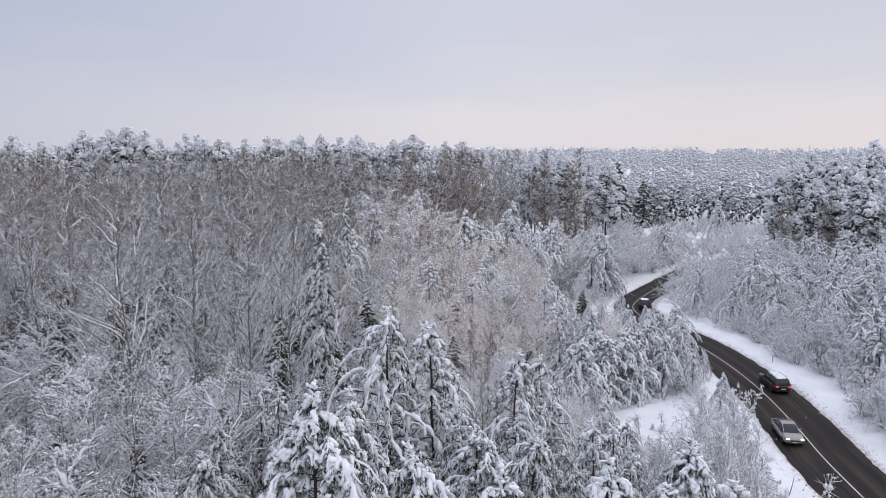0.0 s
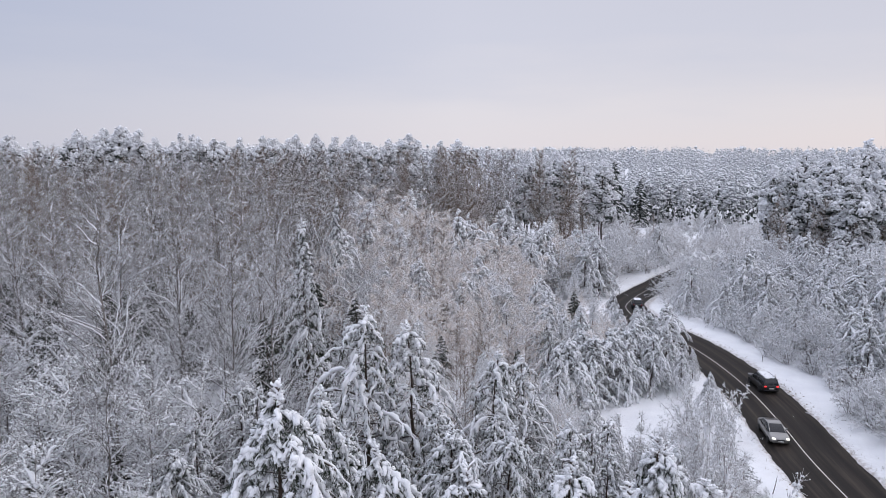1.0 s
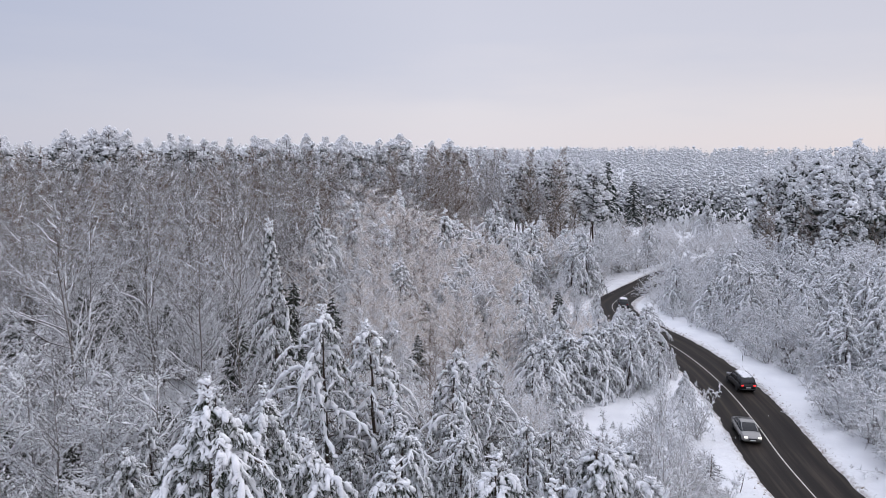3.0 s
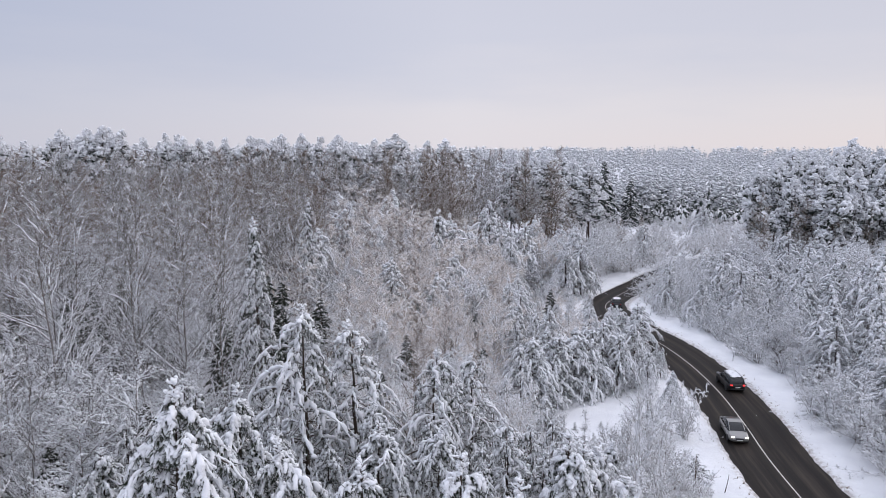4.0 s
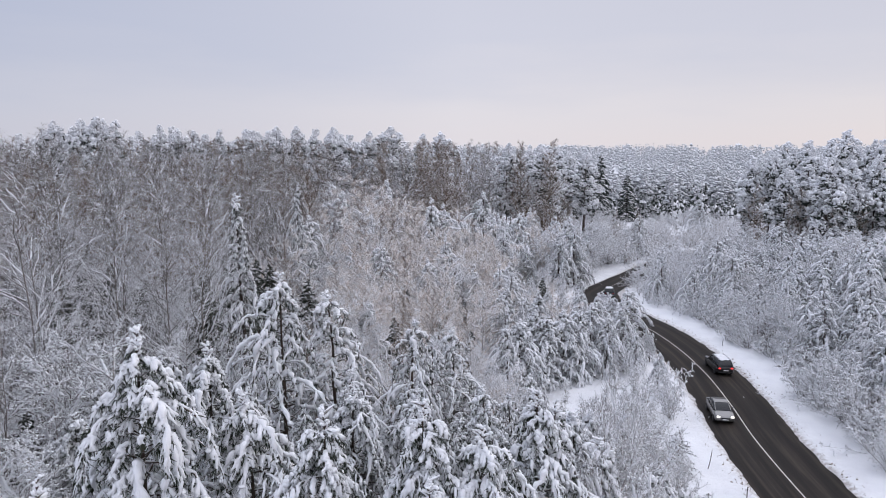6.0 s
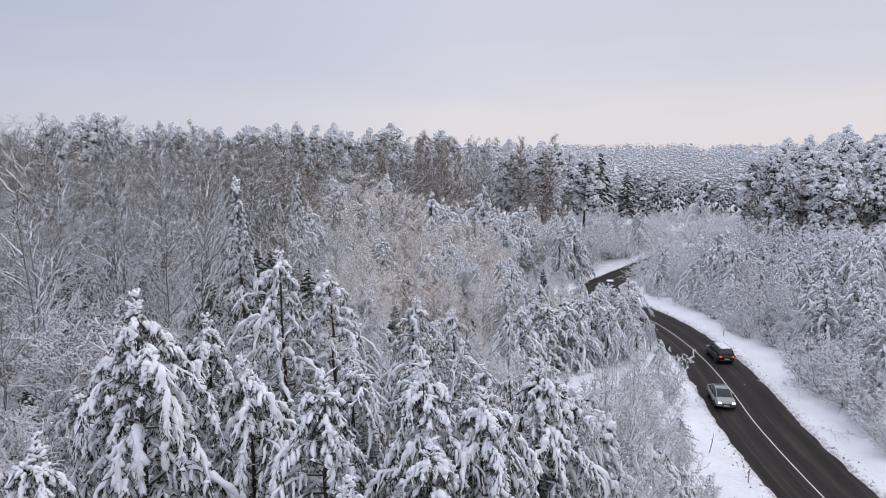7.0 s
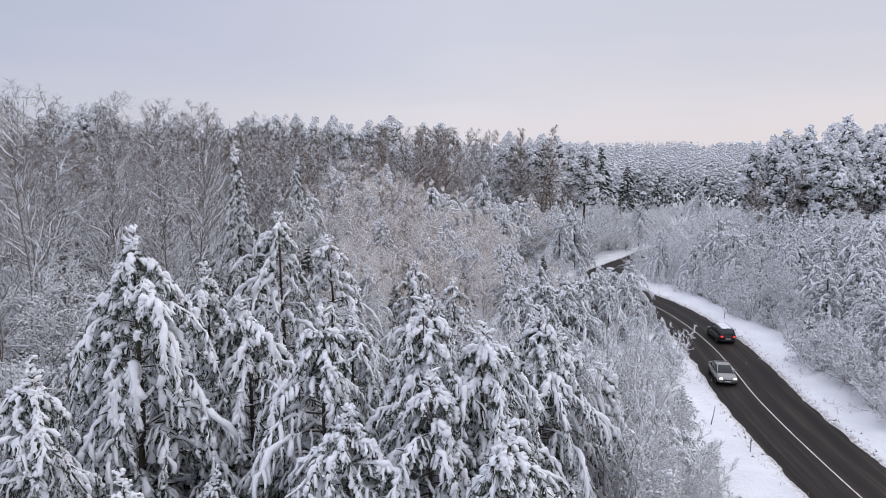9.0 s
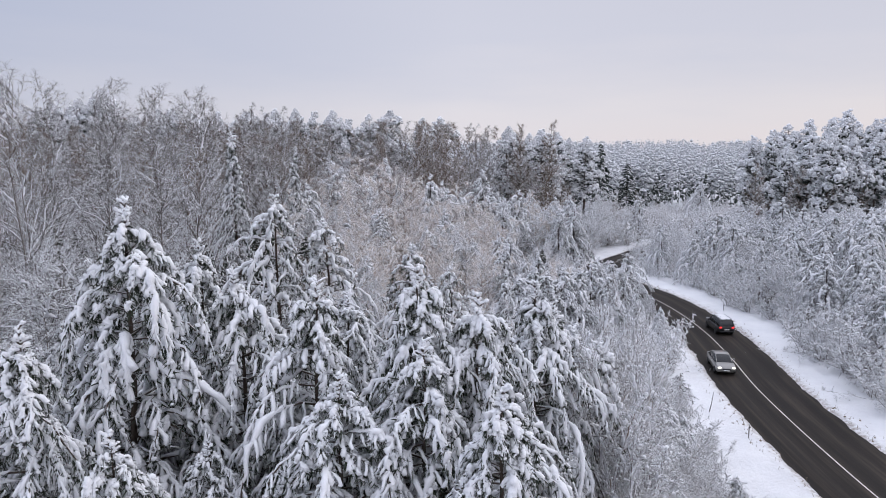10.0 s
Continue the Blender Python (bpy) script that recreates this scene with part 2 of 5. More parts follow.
ICO = bmesh.new()
bmesh.ops.create_icosphere(ICO, subdivisions=2, radius=1)
ICO_V = np.array([v.co[:] for v in ICO.verts])
ICO_F = np.array([[v.index for v in f.verts] for f in ICO.faces])
ICO.free()
ICO1 = bmesh.new()
bmesh.ops.create_icosphere(ICO1, subdivisions=1, radius=1)
ICO1_V = np.array([v.co[:] for v in ICO1.verts])
ICO1_F = np.array([[v.index for v in f.verts] for f in ICO1.faces])
ICO1.free()


OCT_V = np.array([(1, 0, 0), (-1, 0, 0), (0, 1, 0), (0, -1, 0), (0, 0, 1), (0, 0, -1)], float)
OCT_F = np.array([(0, 2, 4), (2, 1, 4), (1, 3, 4), (3, 0, 4), (2, 0, 5), (1, 2, 5), (3, 1, 5), (0, 3, 5)])


def chips(geo, rng, centres, sizes, flat=0.8, rough=0.35):
    """The smallest lumps, for trees far off: crooked eight-sided bits."""
    m = len(centres)
    v = OCT_V[None] * (1 + rng.normal(size=(m, 6, 1)) * rough) + rng.normal(size=(m, 6, 3)) * 0.2
    v = v * np.asarray(sizes)[:, None, None] * np.array([1, 1, flat]) + np.asarray(centres)[:, None]
    geo.add(v.reshape(-1, 3), (OCT_F[None] + (np.arange(m) * 6)[:, None, None]).reshape(-1, 3))


def clumps(geo, rng, centres, sizes, flat=0.62, rough=0.3, fine=True):
    """Ragged lumps of needles and snow at the centres."""
    V, F = (ICO_V, ICO_F) if fine else (ICO1_V, ICO1_F)
    m = len(centres)
    v = V[None] * (1 + rng.normal(size=(m, len(V), 1)) * rough)
    v = v * np.asarray(sizes)[:, None, None] * np.array([1, 1, flat])
    v = v + np.asarray(centres)[:, None]
    geo.add(v.reshape(-1, 3), (F[None] + (np.arange(m) * len(V))[:, None, None]).reshape(-1, 3))


def snow_lumps(geo, rng, lines, count, size):
    """Little heaps of snow sitting on the twigs."""
    pick = rng.integers(0, len(lines), count)
    c, _ = along(lines[pick], 0.25 + 0.7 * rng.random((count, 1)))
    sz = size * (0.5 + 1.0 * rng.random(count) ** 2)
    clumps(geo, rng, c[:, 0] + np.column_stack([np.zeros((count, 2)), sz * 0.3]), sz, 0.75, 0.16, False)


def snow_ribbons(geo, rng, lines, share, width, sides=4):
    """Ridges of snow lying along the upper side of the branches, thinning outwards, broken in places."""
    pick = lines[rng.random(len(lines)) < share]
    m = len(pick)
    s0, s1 = 0.25 * rng.random((m, 1)) ** 2, 0.8 + 0.2 * rng.random((m, 1))
    n = {2: 4, 3: 6}.get(lines.shape[1], 11)
    p, _ = along(pick, s0 + (s1 - s0) * np.linspace(0, 1, n))
    w = width * (0.6 + 0.6 * rng.random((m, 1))) * (0.6 + 0.6 * rng.random((m, n))) * np.linspace(1.15, 0.6, n)
    w *= np.where(rng.random((m, n)) < 0.12, 0.35, 1.0)
    w[:, 0] *= 0.5
    w[:, -1] *= 0.25
    p[..., 2] += w * 0.7
    geo.tubes(p, w, sides)


# ---- kinds of trees: each function gives the meshes of one specimen, with its foot at the origin ----


def trunk_line(rng, h, points=8, bend=0.02):
    z = np.linspace(0, h, points)
    p = np.zeros((1, points, 3))
    p[0, :, 2] = z
    p[0, 1:, :2] = np.cumsum(rng.normal(size=(points - 1, 2)) * bend * h / points, axis=0)
    return p


def laden_conifer(seed, h, spread, step, per, twigs, blades, rings=5, sides=5, fat=1.0, nubs=0.6, mitt=0.085, cover=0.74):
    """A young pine bowed under snow: tiers of boughs that arch over like an umbrella, blankets of snow on them, snowy fingers
    hanging from their sides, dark needles below, and a leader standing up like a candle."""
    rng = np.random.default_rng(seed)
    wood, green, white = Geo(), Geo(), Geo()
    tl = trunk_line(rng, h, 8, 0.05)
    wood.tubes(tl, np.linspace(0.010 * h + 0.02, 0.018, 8)[None], 6)
    top = h - 0.04 * h - 0.08
    zs = np.concatenate([np.arange(h * 0.15, h * 0.45, step * 1.5), np.arange(h * 0.45, top, step)])
    n = len(zs) * per
    z0 = np.clip(np.repeat(zs, per) + rng.normal(size=n) * step * 0.22, 0.1 * h, top)
    dn = (h - z0) / h
    az = np.tile(np.arange(per) * 2 * np.pi / per, len(zs)) + np.repeat(rng.random(len(zs)) * 6.28, per) + rng.normal(size=n) * 0.4
    lop = 1 + 0.25 * np.cos(az - rng.random() * 6.28) + 0.18 * np.sin(2 * az + dn * 9)      # one side fuller than the other
    L = (0.05 + 0.95 * np.minimum(dn / 0.62, 1) ** 0.85) * spread * h * (0.6 + 0.65 * rng.random(n)) * lop * 1.15
    up = 0.55 - 0.42 * np.minimum(dn * 1.7, 1) + rng.normal(size=n) * 0.13
    droop = 1.12 - 0.5 * np.minimum(dn * 1.7, 1) + 0.35 * rng.random(n)
    u = np.linspace(0, 1, 7)
    base, _ = along(np.repeat(tl, n, 0), (z0 / h)[:, None])
    p = np.zeros((n, 7, 3))
    rr = L[:, None] * (u - 0.26 * u**3)
    wander = az[:, None] + rng.normal(size=(n, 1)) * 0.45 * u**2
    p[..., 0], p[..., 1] = rr * np.cos(wander), rr * np.sin(wander)
    p[..., 2] = L[:, None] * (up[:, None] * u - droop[:, None] * u**2.4)
    p += base
    p[:, 1:] += rng.normal(size=(n, 6, 3)) * 0.03
    wood.tubes(p, taper(n, 7, 0.024, 0.008) * (0.5 + L[:, None] * 0.4), 3)
    # twigs in two rows along each bough, hanging down at its sides
    m = n * twigs
    s = 0.14 + 0.86 * (np.arange(twigs)[None] + 0.8 * rng.random((n, twigs))) / twigs
    b0, t0 = along(p, s)
    hor = unit(np.cross(t0, [0, 0, 1.0])) * np.where(np.arange(twigs) % 2, 1, -1)[None, :, None]
    splay = (0.95 - 0.65 * s[..., None]) * (0.5 + 0.8 * rng.random((n, twigs, 1)))
    hang = 0.2 + 0.7 * rng.random((n, twigs, 1)) + 0.3 * rng.random((n, 1, 1))
    d = unit(t0 * 0.6 + hor * splay + hang * np.array([0, 0, -1.0]) + rng.normal(size=(n, twigs, 3)) * 0.16)
    ln = (0.15 + 0.11 * L[:, None] * (1.15 - s * 0.5)) * (0.5 + 0.9 * rng.random((n, twigs)))
    b0, d, ln = b0.reshape(m, 3), d.reshape(m, 3), ln.reshape(m)
    u = np.linspace(0, 1, rings)
    q = b0[:, None] + d[:, None] * (ln[:, None] * u)[..., None]
    q[..., 2] -= 0.4 * ln[:, None] * u**2
    # needles: blades round each twig, pointing out and down
    k = m * blades
    bb, tb = along(q, rng.random((m, blades)) * 0.98 + 0.02)
    out = unit(tb * 0.8 + rng.normal(size=bb.shape) * 0.6 + np.array([0, 0, -0.5]))
    bl = (0.14 + 0.20 * rng.random((m, blades)))[..., None]
    wv = unit(np.cross(out, rng.normal(size=bb.shape))) * 0.024
    green.add(np.stack([bb - wv, bb + wv, bb + out * bl], 2).reshape(-1, 3), np.arange(k * 3).reshape(-1, 3))
    # snow on the twigs: blunt, lumpy fingers that start in the blanket on the bough
    at = np.array([0, 0.3, 0.65, 0.95, 1.0]) if rings == 5 else np.array([0, 0.45, 0.9, 1.0])
    prof = np.array([0.85, 1.0, 1.05, 0.95, 0.15]) if rings == 5 else np.array([0.6, 1.05, 0.9, 0.12])
    keep = rng.random(m) < cover
    mk = int(keep.sum())
    s0 = 0.3 * rng.random((mk, 1)) ** 2
    q2, _ = along(q[keep], s0 + (0.78 + 0.24 * rng.random((mk, 1)) - s0) * at)
    wid = (0.034 + mitt * rng.random(mk) ** 2.0) * (0.75 + 0.5 * np.minimum(ln[keep], 1.0)) * fat
    q2[..., 2] += wid[:, None] * 0.55
    q2 += rng.normal(size=q2.shape) * 0.02
    white.tubes(q2, wid[:, None] * prof * (0.45 + 1.0 * rng.random((mk, rings))), sides)
    # blankets along the boughs, broken here and there
    lay = p[rng.random(n) < 0.9]
    nb = len(lay)
    a0, a1 = 0.08 + 0.3 * rng.random((nb, 1)) ** 2, 0.72 + 0.3 * rng.random((nb, 1))
    p2, _ = along(lay, a0 + (a1 - a0) * np.linspace(0, 1, 14))
    w2 = (0.042 + 0.048 * rng.random((nb, 1))) * fat * np.array([0.2, 0.8, 1, 1, 1.1, 1.1, 1.2, 1.2, 1.1, 1, 1, 0.9, 0.7, 0.1]) * (0.4 + 1.1 * rng.random((nb, 14)))
    p2[..., 2] += w2 * 0.5
    p2 += rng.normal(size=p2.shape) * 0.03
    white.tubes(p2, w2, sides + 1)
    snow_lumps(white, rng, q[:, [0, 2, -1]], int(m * nubs), 0.06 * fat)
    # heaped cushions where boughs lie close
    pick = rng.choice(n, n // 6, replace=False)
    ce, _ = along(p[pick], 0.3 + 0.5 * rng.random((len(pick), 1)))
    clumps(white, rng, ce[:, 0] + [0, 0, 0.06], (0.06 + 0.08 * rng.random(len(pick))) * fat, 0.7, 0.2)
    # the leader: short shoots round it, each with its ball of snow
    tip = np.array([along(tl, np.array([[v / h]]))[0][0, 0] for v in (top + 0.1, top + 0.3 * (h - top), h - 0.16, h - 0.02)])
    foot = np.repeat(tip[:3], 9, 0) + np.column_stack([np.zeros((27, 2)), rng.uniform(-0.2, 0.2, 27)])
    ring = foot + np.column_stack([rng.normal(size=(27, 2)) * 0.11, 0.02 + 0.12 * rng.random(27)])
    wood.tubes(np.stack([foot - [0, 0, 0.1], ring], 1), taper(27, 2, 0.02, 0.01), 3)
    white.tubes(np.stack([foot, foot * 0.4 + ring * 0.6, ring * 1.1 - foot * 0.1], 1), (0.022 + 0.03 * rng.random((27, 1))) * fat * np.array([0.5, 1.2, 0.3]), 5)
    clumps(white, rng, np.concatenate([ring, tip]), (0.03 + 0.05 * rng.random(31) ** 2) * fat, 1.0, 0.18, False)
    return (("trunk", wood.mesh("trunk", M_STEM), ""), ("needles", green.mesh("needles", M_NEEDLES, False), "dark green needle tufts"),
            ("snow_load", white.mesh("snow_load", M_SNOW_LOAD), "thick blankets and lumps of fresh snow"))


def frond_conifer(seed, h, spread, step, per, mat, sag=0.75, width=0.16, sides=6):
    """A conifer farther off: every bough a ragged drooping frond with side fronds, snow on its upper side."""
    rng = np.random.default_rng(seed)
    wood, crown = Geo(), Geo()
    tl = trunk_line(rng, h)
    wood.tubes(tl, np.linspace(0.012 * h + 0.03, 0.02, 8)[None], 5)
    zs = np.arange(h * 0.08, h * 0.98, step)
    n = len(zs) * per
    z0 = np.clip(np.repeat(zs, per) + rng.normal(size=n) * step * 0.3, 0.05 * h, 0.985 * h)
    dn = (h - z0) / h
    L = (0.10 + 0.90 * np.minimum(dn / 0.7, 1) ** 0.75) * spread * h * (0.45 + 0.8 * rng.random(n))
    az = np.tile(np.arange(per) * 2 * np.pi / per, len(zs)) + np.repeat(rng.random(len(zs)) * 6.28, per) + rng.normal(size=n) * 0.3
    base, _ = along(np.repeat(tl, n, 0), (z0 / h)[:, None])
    u = np.linspace(0, 1, 5)
    p = np.zeros((n, 5, 3))
    p[..., 0], p[..., 1] = L[:, None] * u * np.cos(az)[:, None], L[:, None] * u * np.sin(az)[:, None]
    p[..., 2] = L[:, None] * ((0.35 - 0.3 * dn[:, None]) * u - sag * u**2)
    p += base + rng.normal(size=p.shape) * 0.04
    wid = width * (0.6 + 0.5 * np.minimum(L, 2.0))[:, None] * np.interp(u, [0, 0.3, 0.8, 1], [0.3, 1, 0.9, 0.15])
    crown.tubes(p, wid * 0.75 * (0.4 + 1.0 * rng.random((n, 5))), 4)
    s = 0.25 + 0.72 * rng.random((n, sides))
    b0, t0 = along(p, s)
    hor = unit(np.cross(t0, [0, 0, 1.0])) * np.where(np.arange(sides) % 2, 1, -1)[None, :, None]
    d = unit(t0 * 0.7 + hor * 0.7 + np.array([0, 0, -0.5]) + rng.normal(size=t0.shape) * 0.35).reshape(-1, 3)
    ln = (L[:, None] * (0.42 - 0.2 * s) * (0.5 + 0.9 * rng.random((n, sides)))).reshape(-1)
    u = np.linspace(0, 1, 3)
    q = b0.reshape(-1, 1, 3) + d[:, None] * (ln[:, None] * u)[..., None]
    q[..., 2] -= 0.3 * ln[:, None] * u**2
    crown.tubes(q, width * (0.5 + 0.35 * rng.random((len(q), 3))) * np.array([0.8, 1.0, 0.15]) * (0.5 + 0.5 * np.minimum(ln[:, None], 1.2)), 4)
    return (("trunk", wood.mesh("trunk", M_BARK), ""), ("crown", crown.mesh("crown", mat), ""))


def snow_specks(geo, rng, lines, count, size):
    """Small lumps of snow caught on the fine twigs."""
    p, _ = along(lines[rng.integers(0, len(lines), count)], 0.1 + 0.85 * rng.random((count, 1)))
    w = size * (0.5 + 1.1 * rng.random(count) ** 2)
    chips(geo, rng, p[:, 0] + np.column_stack([np.zeros((count, 2)), w * 0.5]), w, 0.8, 0.3)


def bare_tree(seed, h, mat, fine, limbs, per2, per3, clear=0.25, angle=42, reach=0.30, thick=1.0, stems=1, ridge=0.0, level=0.6, rise=0.06, droop=-0.18, specks=0, joined=False):
    """A leafless broadleaf tree: slim trunk, straight rising limbs with ridges of snow, level sprays of branches, fine twigs."""
    rng = np.random.default_rng(seed)
    wood, bough, twig = Geo(), Geo(), Geo()
    tl = trunk_line(rng, h, 9, 0.07)
    if stems > 1:
        extra = np.repeat(tl, stems - 1, 0)
        lean = rng.normal(size=(stems - 1, 1, 2)) * (0.26 if angle > 40 else 0.11)
        extra[..., :2] += lean * tl[..., 2:3] * (0.6 + 0.4 * tl[..., 2:3] / h)
        extra[..., 2] *= 0.75 + 0.2 * rng.random((stems - 1, 1))
        tl = np.concatenate([tl, extra])
    wood.tubes(tl, taper(len(tl), 9, 0.0026 * h + 0.012, 0.007) / stems**0.4, 6)
    l1, s1 = spawn(rng, tl, limbs, clear, 0.98, angle, lambda s: h * reach * (1.2 - s * 1.05), 5, rise, 0.14)
    bough.tubes(l1, taper(len(l1), 5, 0.038, 0.012) * thick * (1.25 - 0.6 * s1[:, None]), 4)
    ends = np.linalg.norm(l1[:, -1] - l1[:, 0], axis=1)
    l2, _ = spawn(rng, l1, per2, 0.15, 1.0, 44, lambda s: np.repeat(ends[:, None], per2, 1) * (0.5 - 0.28 * s), 3, 0.0, 0.25, level)
    bough.tubes(l2, taper(len(l2), 3, 0.014, 0.007) * thick, 3)
    ends2 = np.linalg.norm(l2[:, -1] - l2[:, 0], axis=1)
    l3, _ = spawn(rng, l2, per3, 0.1, 1.0, 46, lambda s: np.repeat(ends2[:, None], per3, 1) * 0.42 + 0.22, 2, droop, 0.12, level)
    (bough if joined else twig).tubes(l3, taper(len(l3), 2, 0.010, 0.004) * thick, 3)
    out = [("trunk", wood.mesh("trunk", M_TRUNK), "")]
    if joined:
        out.append(("crown", bough.mesh("crown", mat), "leafless branches and twigs"))
    else:
        out += [("branchwork", bough.mesh("branchwork", mat), "limbs lined with snow"), ("crown", twig.mesh("crown", fine), "fine leafless twigs")]
    if ridge or specks:
        white = Geo()
        calm = lambda ls: ls[rng.random(len(ls)) > 0.8 * np.clip((ls[:, -1, 2] / h - 0.5) / 0.35, 0, 1)] if h > 15 else ls     # the wind has swept the tops
        if ridge:
            snow_ribbons(white, rng, calm(l1), 0.9, ridge * 1.3)
            snow_ribbons(white, rng, calm(l2), 0.9, ridge * 0.72, 3)
        if specks:
            snow_specks(white, rng, calm(l3), specks, 0.02 + 0.4 * ridge)
        out.append(("snow_load", white.mesh("snow_load", M_SNOW_LOAD), "ridges of snow along the branches"))
    return out


def shrub(seed, h, stems, per2, per3, thick=1.0, lumps=0.2, lump=0.035, spread=0.5):
    """A many-stemmed bush, its twigs furred with frost and dotted with snow."""
    rng = np.random.default_rng(seed)
    wood, twig, white = Geo(), Geo(), Geo()
    az, tilt = rng.random(stems) * 6.28, np.abs(rng.normal(size=stems)) * spread + 0.05
    d = np.stack([np.cos(az) * np.sin(tilt), np.sin(az) * np.sin(tilt), np.cos(tilt)], -1)
    ln = h * (0.5 + 0.52 * rng.random(stems))
    u = np.linspace(0, 1, 5)
    st = d[:, None] * (ln[:, None] * u)[..., None]
    st[..., :2] += rng.normal(size=(stems, 1, 2)) * 0.05 * h
    st[..., :2] += d[:, None, :2] * (ln[:, None] * 0.35 * u**2)[..., None]
    st[:, 1:] += rng.normal(size=st[:, 1:].shape) * 0.014 * h
    wood.tubes(st, taper(stems, 5, 0.032, 0.010) * thick, 4)
    l2, _ = spawn(rng, st, per2, 0.15, 1.0, 48, lambda s: h * 0.18 * (1.2 - 0.7 * s), 3, -0.08, 0.3)
    twig.tubes(l2, taper(len(l2), 3, 0.018, 0.009) * thick, 3)
    l3, _ = spawn(rng, l2, per3, 0.1, 1.0, 52, lambda s: h * 0.07 + 0 * s, 2, -0.05, 0.1, 0.8)
    twig.tubes(l3, taper(len(l3), 2, 0.015, 0.008) * thick, 3)
    snow_ribbons(white, rng, l2, 0.6, lump, 3)
    snow_ribbons(white, rng, l3, lumps, lump, 3)
    return (("stem", wood.mesh("stem", M_DIM_FROST), ""), ("crown", twig.mesh("crown", M_DIM_FROST if lump < 0.09 else M_FROST), "twigs furred with frost"),
            ("snow_load", white.mesh("snow_load", M_SNOW_LOAD), "small heaps of snow on the twigs"))


def mature_pine(seed, h, clear=0.34, count=48, size=1.15, reach=0.125, bits=40):
    """A tall pine: a long dark trunk and a broken crown; every bough ends in a mass of needles heaped with snow."""
    rng = np.random.default_rng(seed)
    wood, green, white = Geo(), Geo(), Geo()
    tl = trunk_line(rng, h, 9, 0.04)
    wood.tubes(tl, taper(1, 9, 0.010 * h, 0.05), 6)
    s = clear + (1 - clear) * ((np.arange(count) + rng.random(count)) / count) ** 0.8
    prof = np.interp((s - clear) / (1 - clear), [0, 0.25, 0.55, 0.85, 1], [0.45, 0.95, 1.0, 0.62, 0.08])
    az = np.arange(count) * 2.4 + rng.normal(size=count) * 0.6
    lop = 1 + 0.3 * np.cos(az - rng.random() * 6.28) + 0.2 * np.sin(3 * az + s * 20)
    L = h * reach * prof * (0.35 + 0.8 * rng.random(count)) * lop
    b0, _ = along(np.repeat(tl, count, 0), s[:, None])
    end = b0[:, 0] + np.stack([np.cos(az) * L, np.sin(az) * L, L * (-0.25 + 0.3 * rng.normal(size=count))], -1)
    mid = (b0[:, 0] + end) / 2 + np.array([0, 0, 0.15])
    wood.tubes(np.stack([b0[:, 0], mid, end], 1), taper(count, 3, 0.06, 0.025), 4)
    sz = np.maximum(size * (0.55 + 0.9 * rng.random(count) ** 1.6) * (0.4 + 0.65 * prof), 0.5)
    k = count * bits
    # snow over the upper and outer side of each mass, drooping at its rim
    d = unit(rng.normal(size=(k, 3)) + np.repeat(np.stack([np.cos(az), np.sin(az), 0.5 + 0 * az], -1) * 0.45, bits, 0))
    d[:, 2] = np.maximum(d[:, 2], -0.5 + 0.35 * rng.random(k))
    c = np.repeat(end, bits, 0) + d * (np.repeat(sz, bits) * (0.55 + 0.6 * rng.random(k)))[:, None]
    clumps(white, rng, c, np.repeat(sz, bits) * (0.1 + 0.22 * rng.random(k) ** 1.6), 0.95, 0.3, False)
    tops = np.repeat(tl[0, -1:], 7, 0) + rng.normal(size=(7, 3)) * [0.3, 0.3, 0.35] - [0, 0, 0.3]
    clumps(white, rng, tops, 0.2 + 0.22 * rng.random(7), 0.9, 0.25, False)
    # dark needles inside and below
    few = 2 * bits // 5
    deep = s < 0.93
    sf = np.repeat(sz[deep], few)
    e = np.repeat(end[deep], few, 0) + rng.normal(size=(len(sf), 3)) * 0.34 * sf[:, None] - np.array([0, 0, 0.42]) * sf[:, None]
    chips(green, rng, e, sf * (0.16 + 0.2 * rng.random(len(sf))), 0.9, 0.5)
    low = s < 0.8
    c2 = np.repeat(mid[low], 3, 0) + rng.normal(size=(3 * int(low.sum()), 3)) * 0.4 - np.array([0, 0, 0.3])
    chips(green, rng, c2, 0.2 + 0.3 * rng.random(len(c2)))
    return (("trunk", wood.mesh("trunk", M_STEM), ""), ("crown", green.mesh("crown", M_CLUMP, False), "dark green needle masses"),
            ("snow_load", white.mesh("snow_load", M_SNOW_LOAD), "heaped snow on the crown"))


# ---- the lie of the land ----
ROAD = [(30.5, -60), (29.6, -20), (29.2, 10), (29.1, 30), (29.4, 40), (30.2, 50), (31.4, 58), (32.3, 66), (32.5, 74), (31.9, 82),
        (30.7, 90), (30.0, 99), (30.9, 108.5), (34.0, 116.5), (38.7, 125), (43.8, 133), (50, 142), (58, 152), (70, 164)]
ROAD_LEFT, ROAD_RIGHT = 2.85, 3.35


def smooth_line(pts, step):
    p = np.array(pts, float)
    a = np.vstack([2 * p[0] - p[1], p, 2 * p[-1] - p[-2]])
    out = []
    for i in range(1, len(a) - 2):
        n = max(2, int(np.linalg.norm(a[i + 1] - a[i]) / step))
        for t in np.arange(n) / n:
            out.append(0.5 * (2 * a[i] + (a[i + 1] - a[i - 1]) * t + (2 * a[i - 1] - 5 * a[i] + 4 * a[i + 1] - a[i + 2]) * t**2
                              + (3 * a[i] - a[i - 1] - 3 * a[i + 1] + a[i + 2]) * t**3))
    return np.array(out)


LINE = smooth_line(ROAD, 0.5)
LINE_TAN = unit(np.gradient(LINE, axis=0))
LINE_NORM = np.stack([LINE_TAN[:, 1], -LINE_TAN[:, 0]], -1)   # to the right of the way out


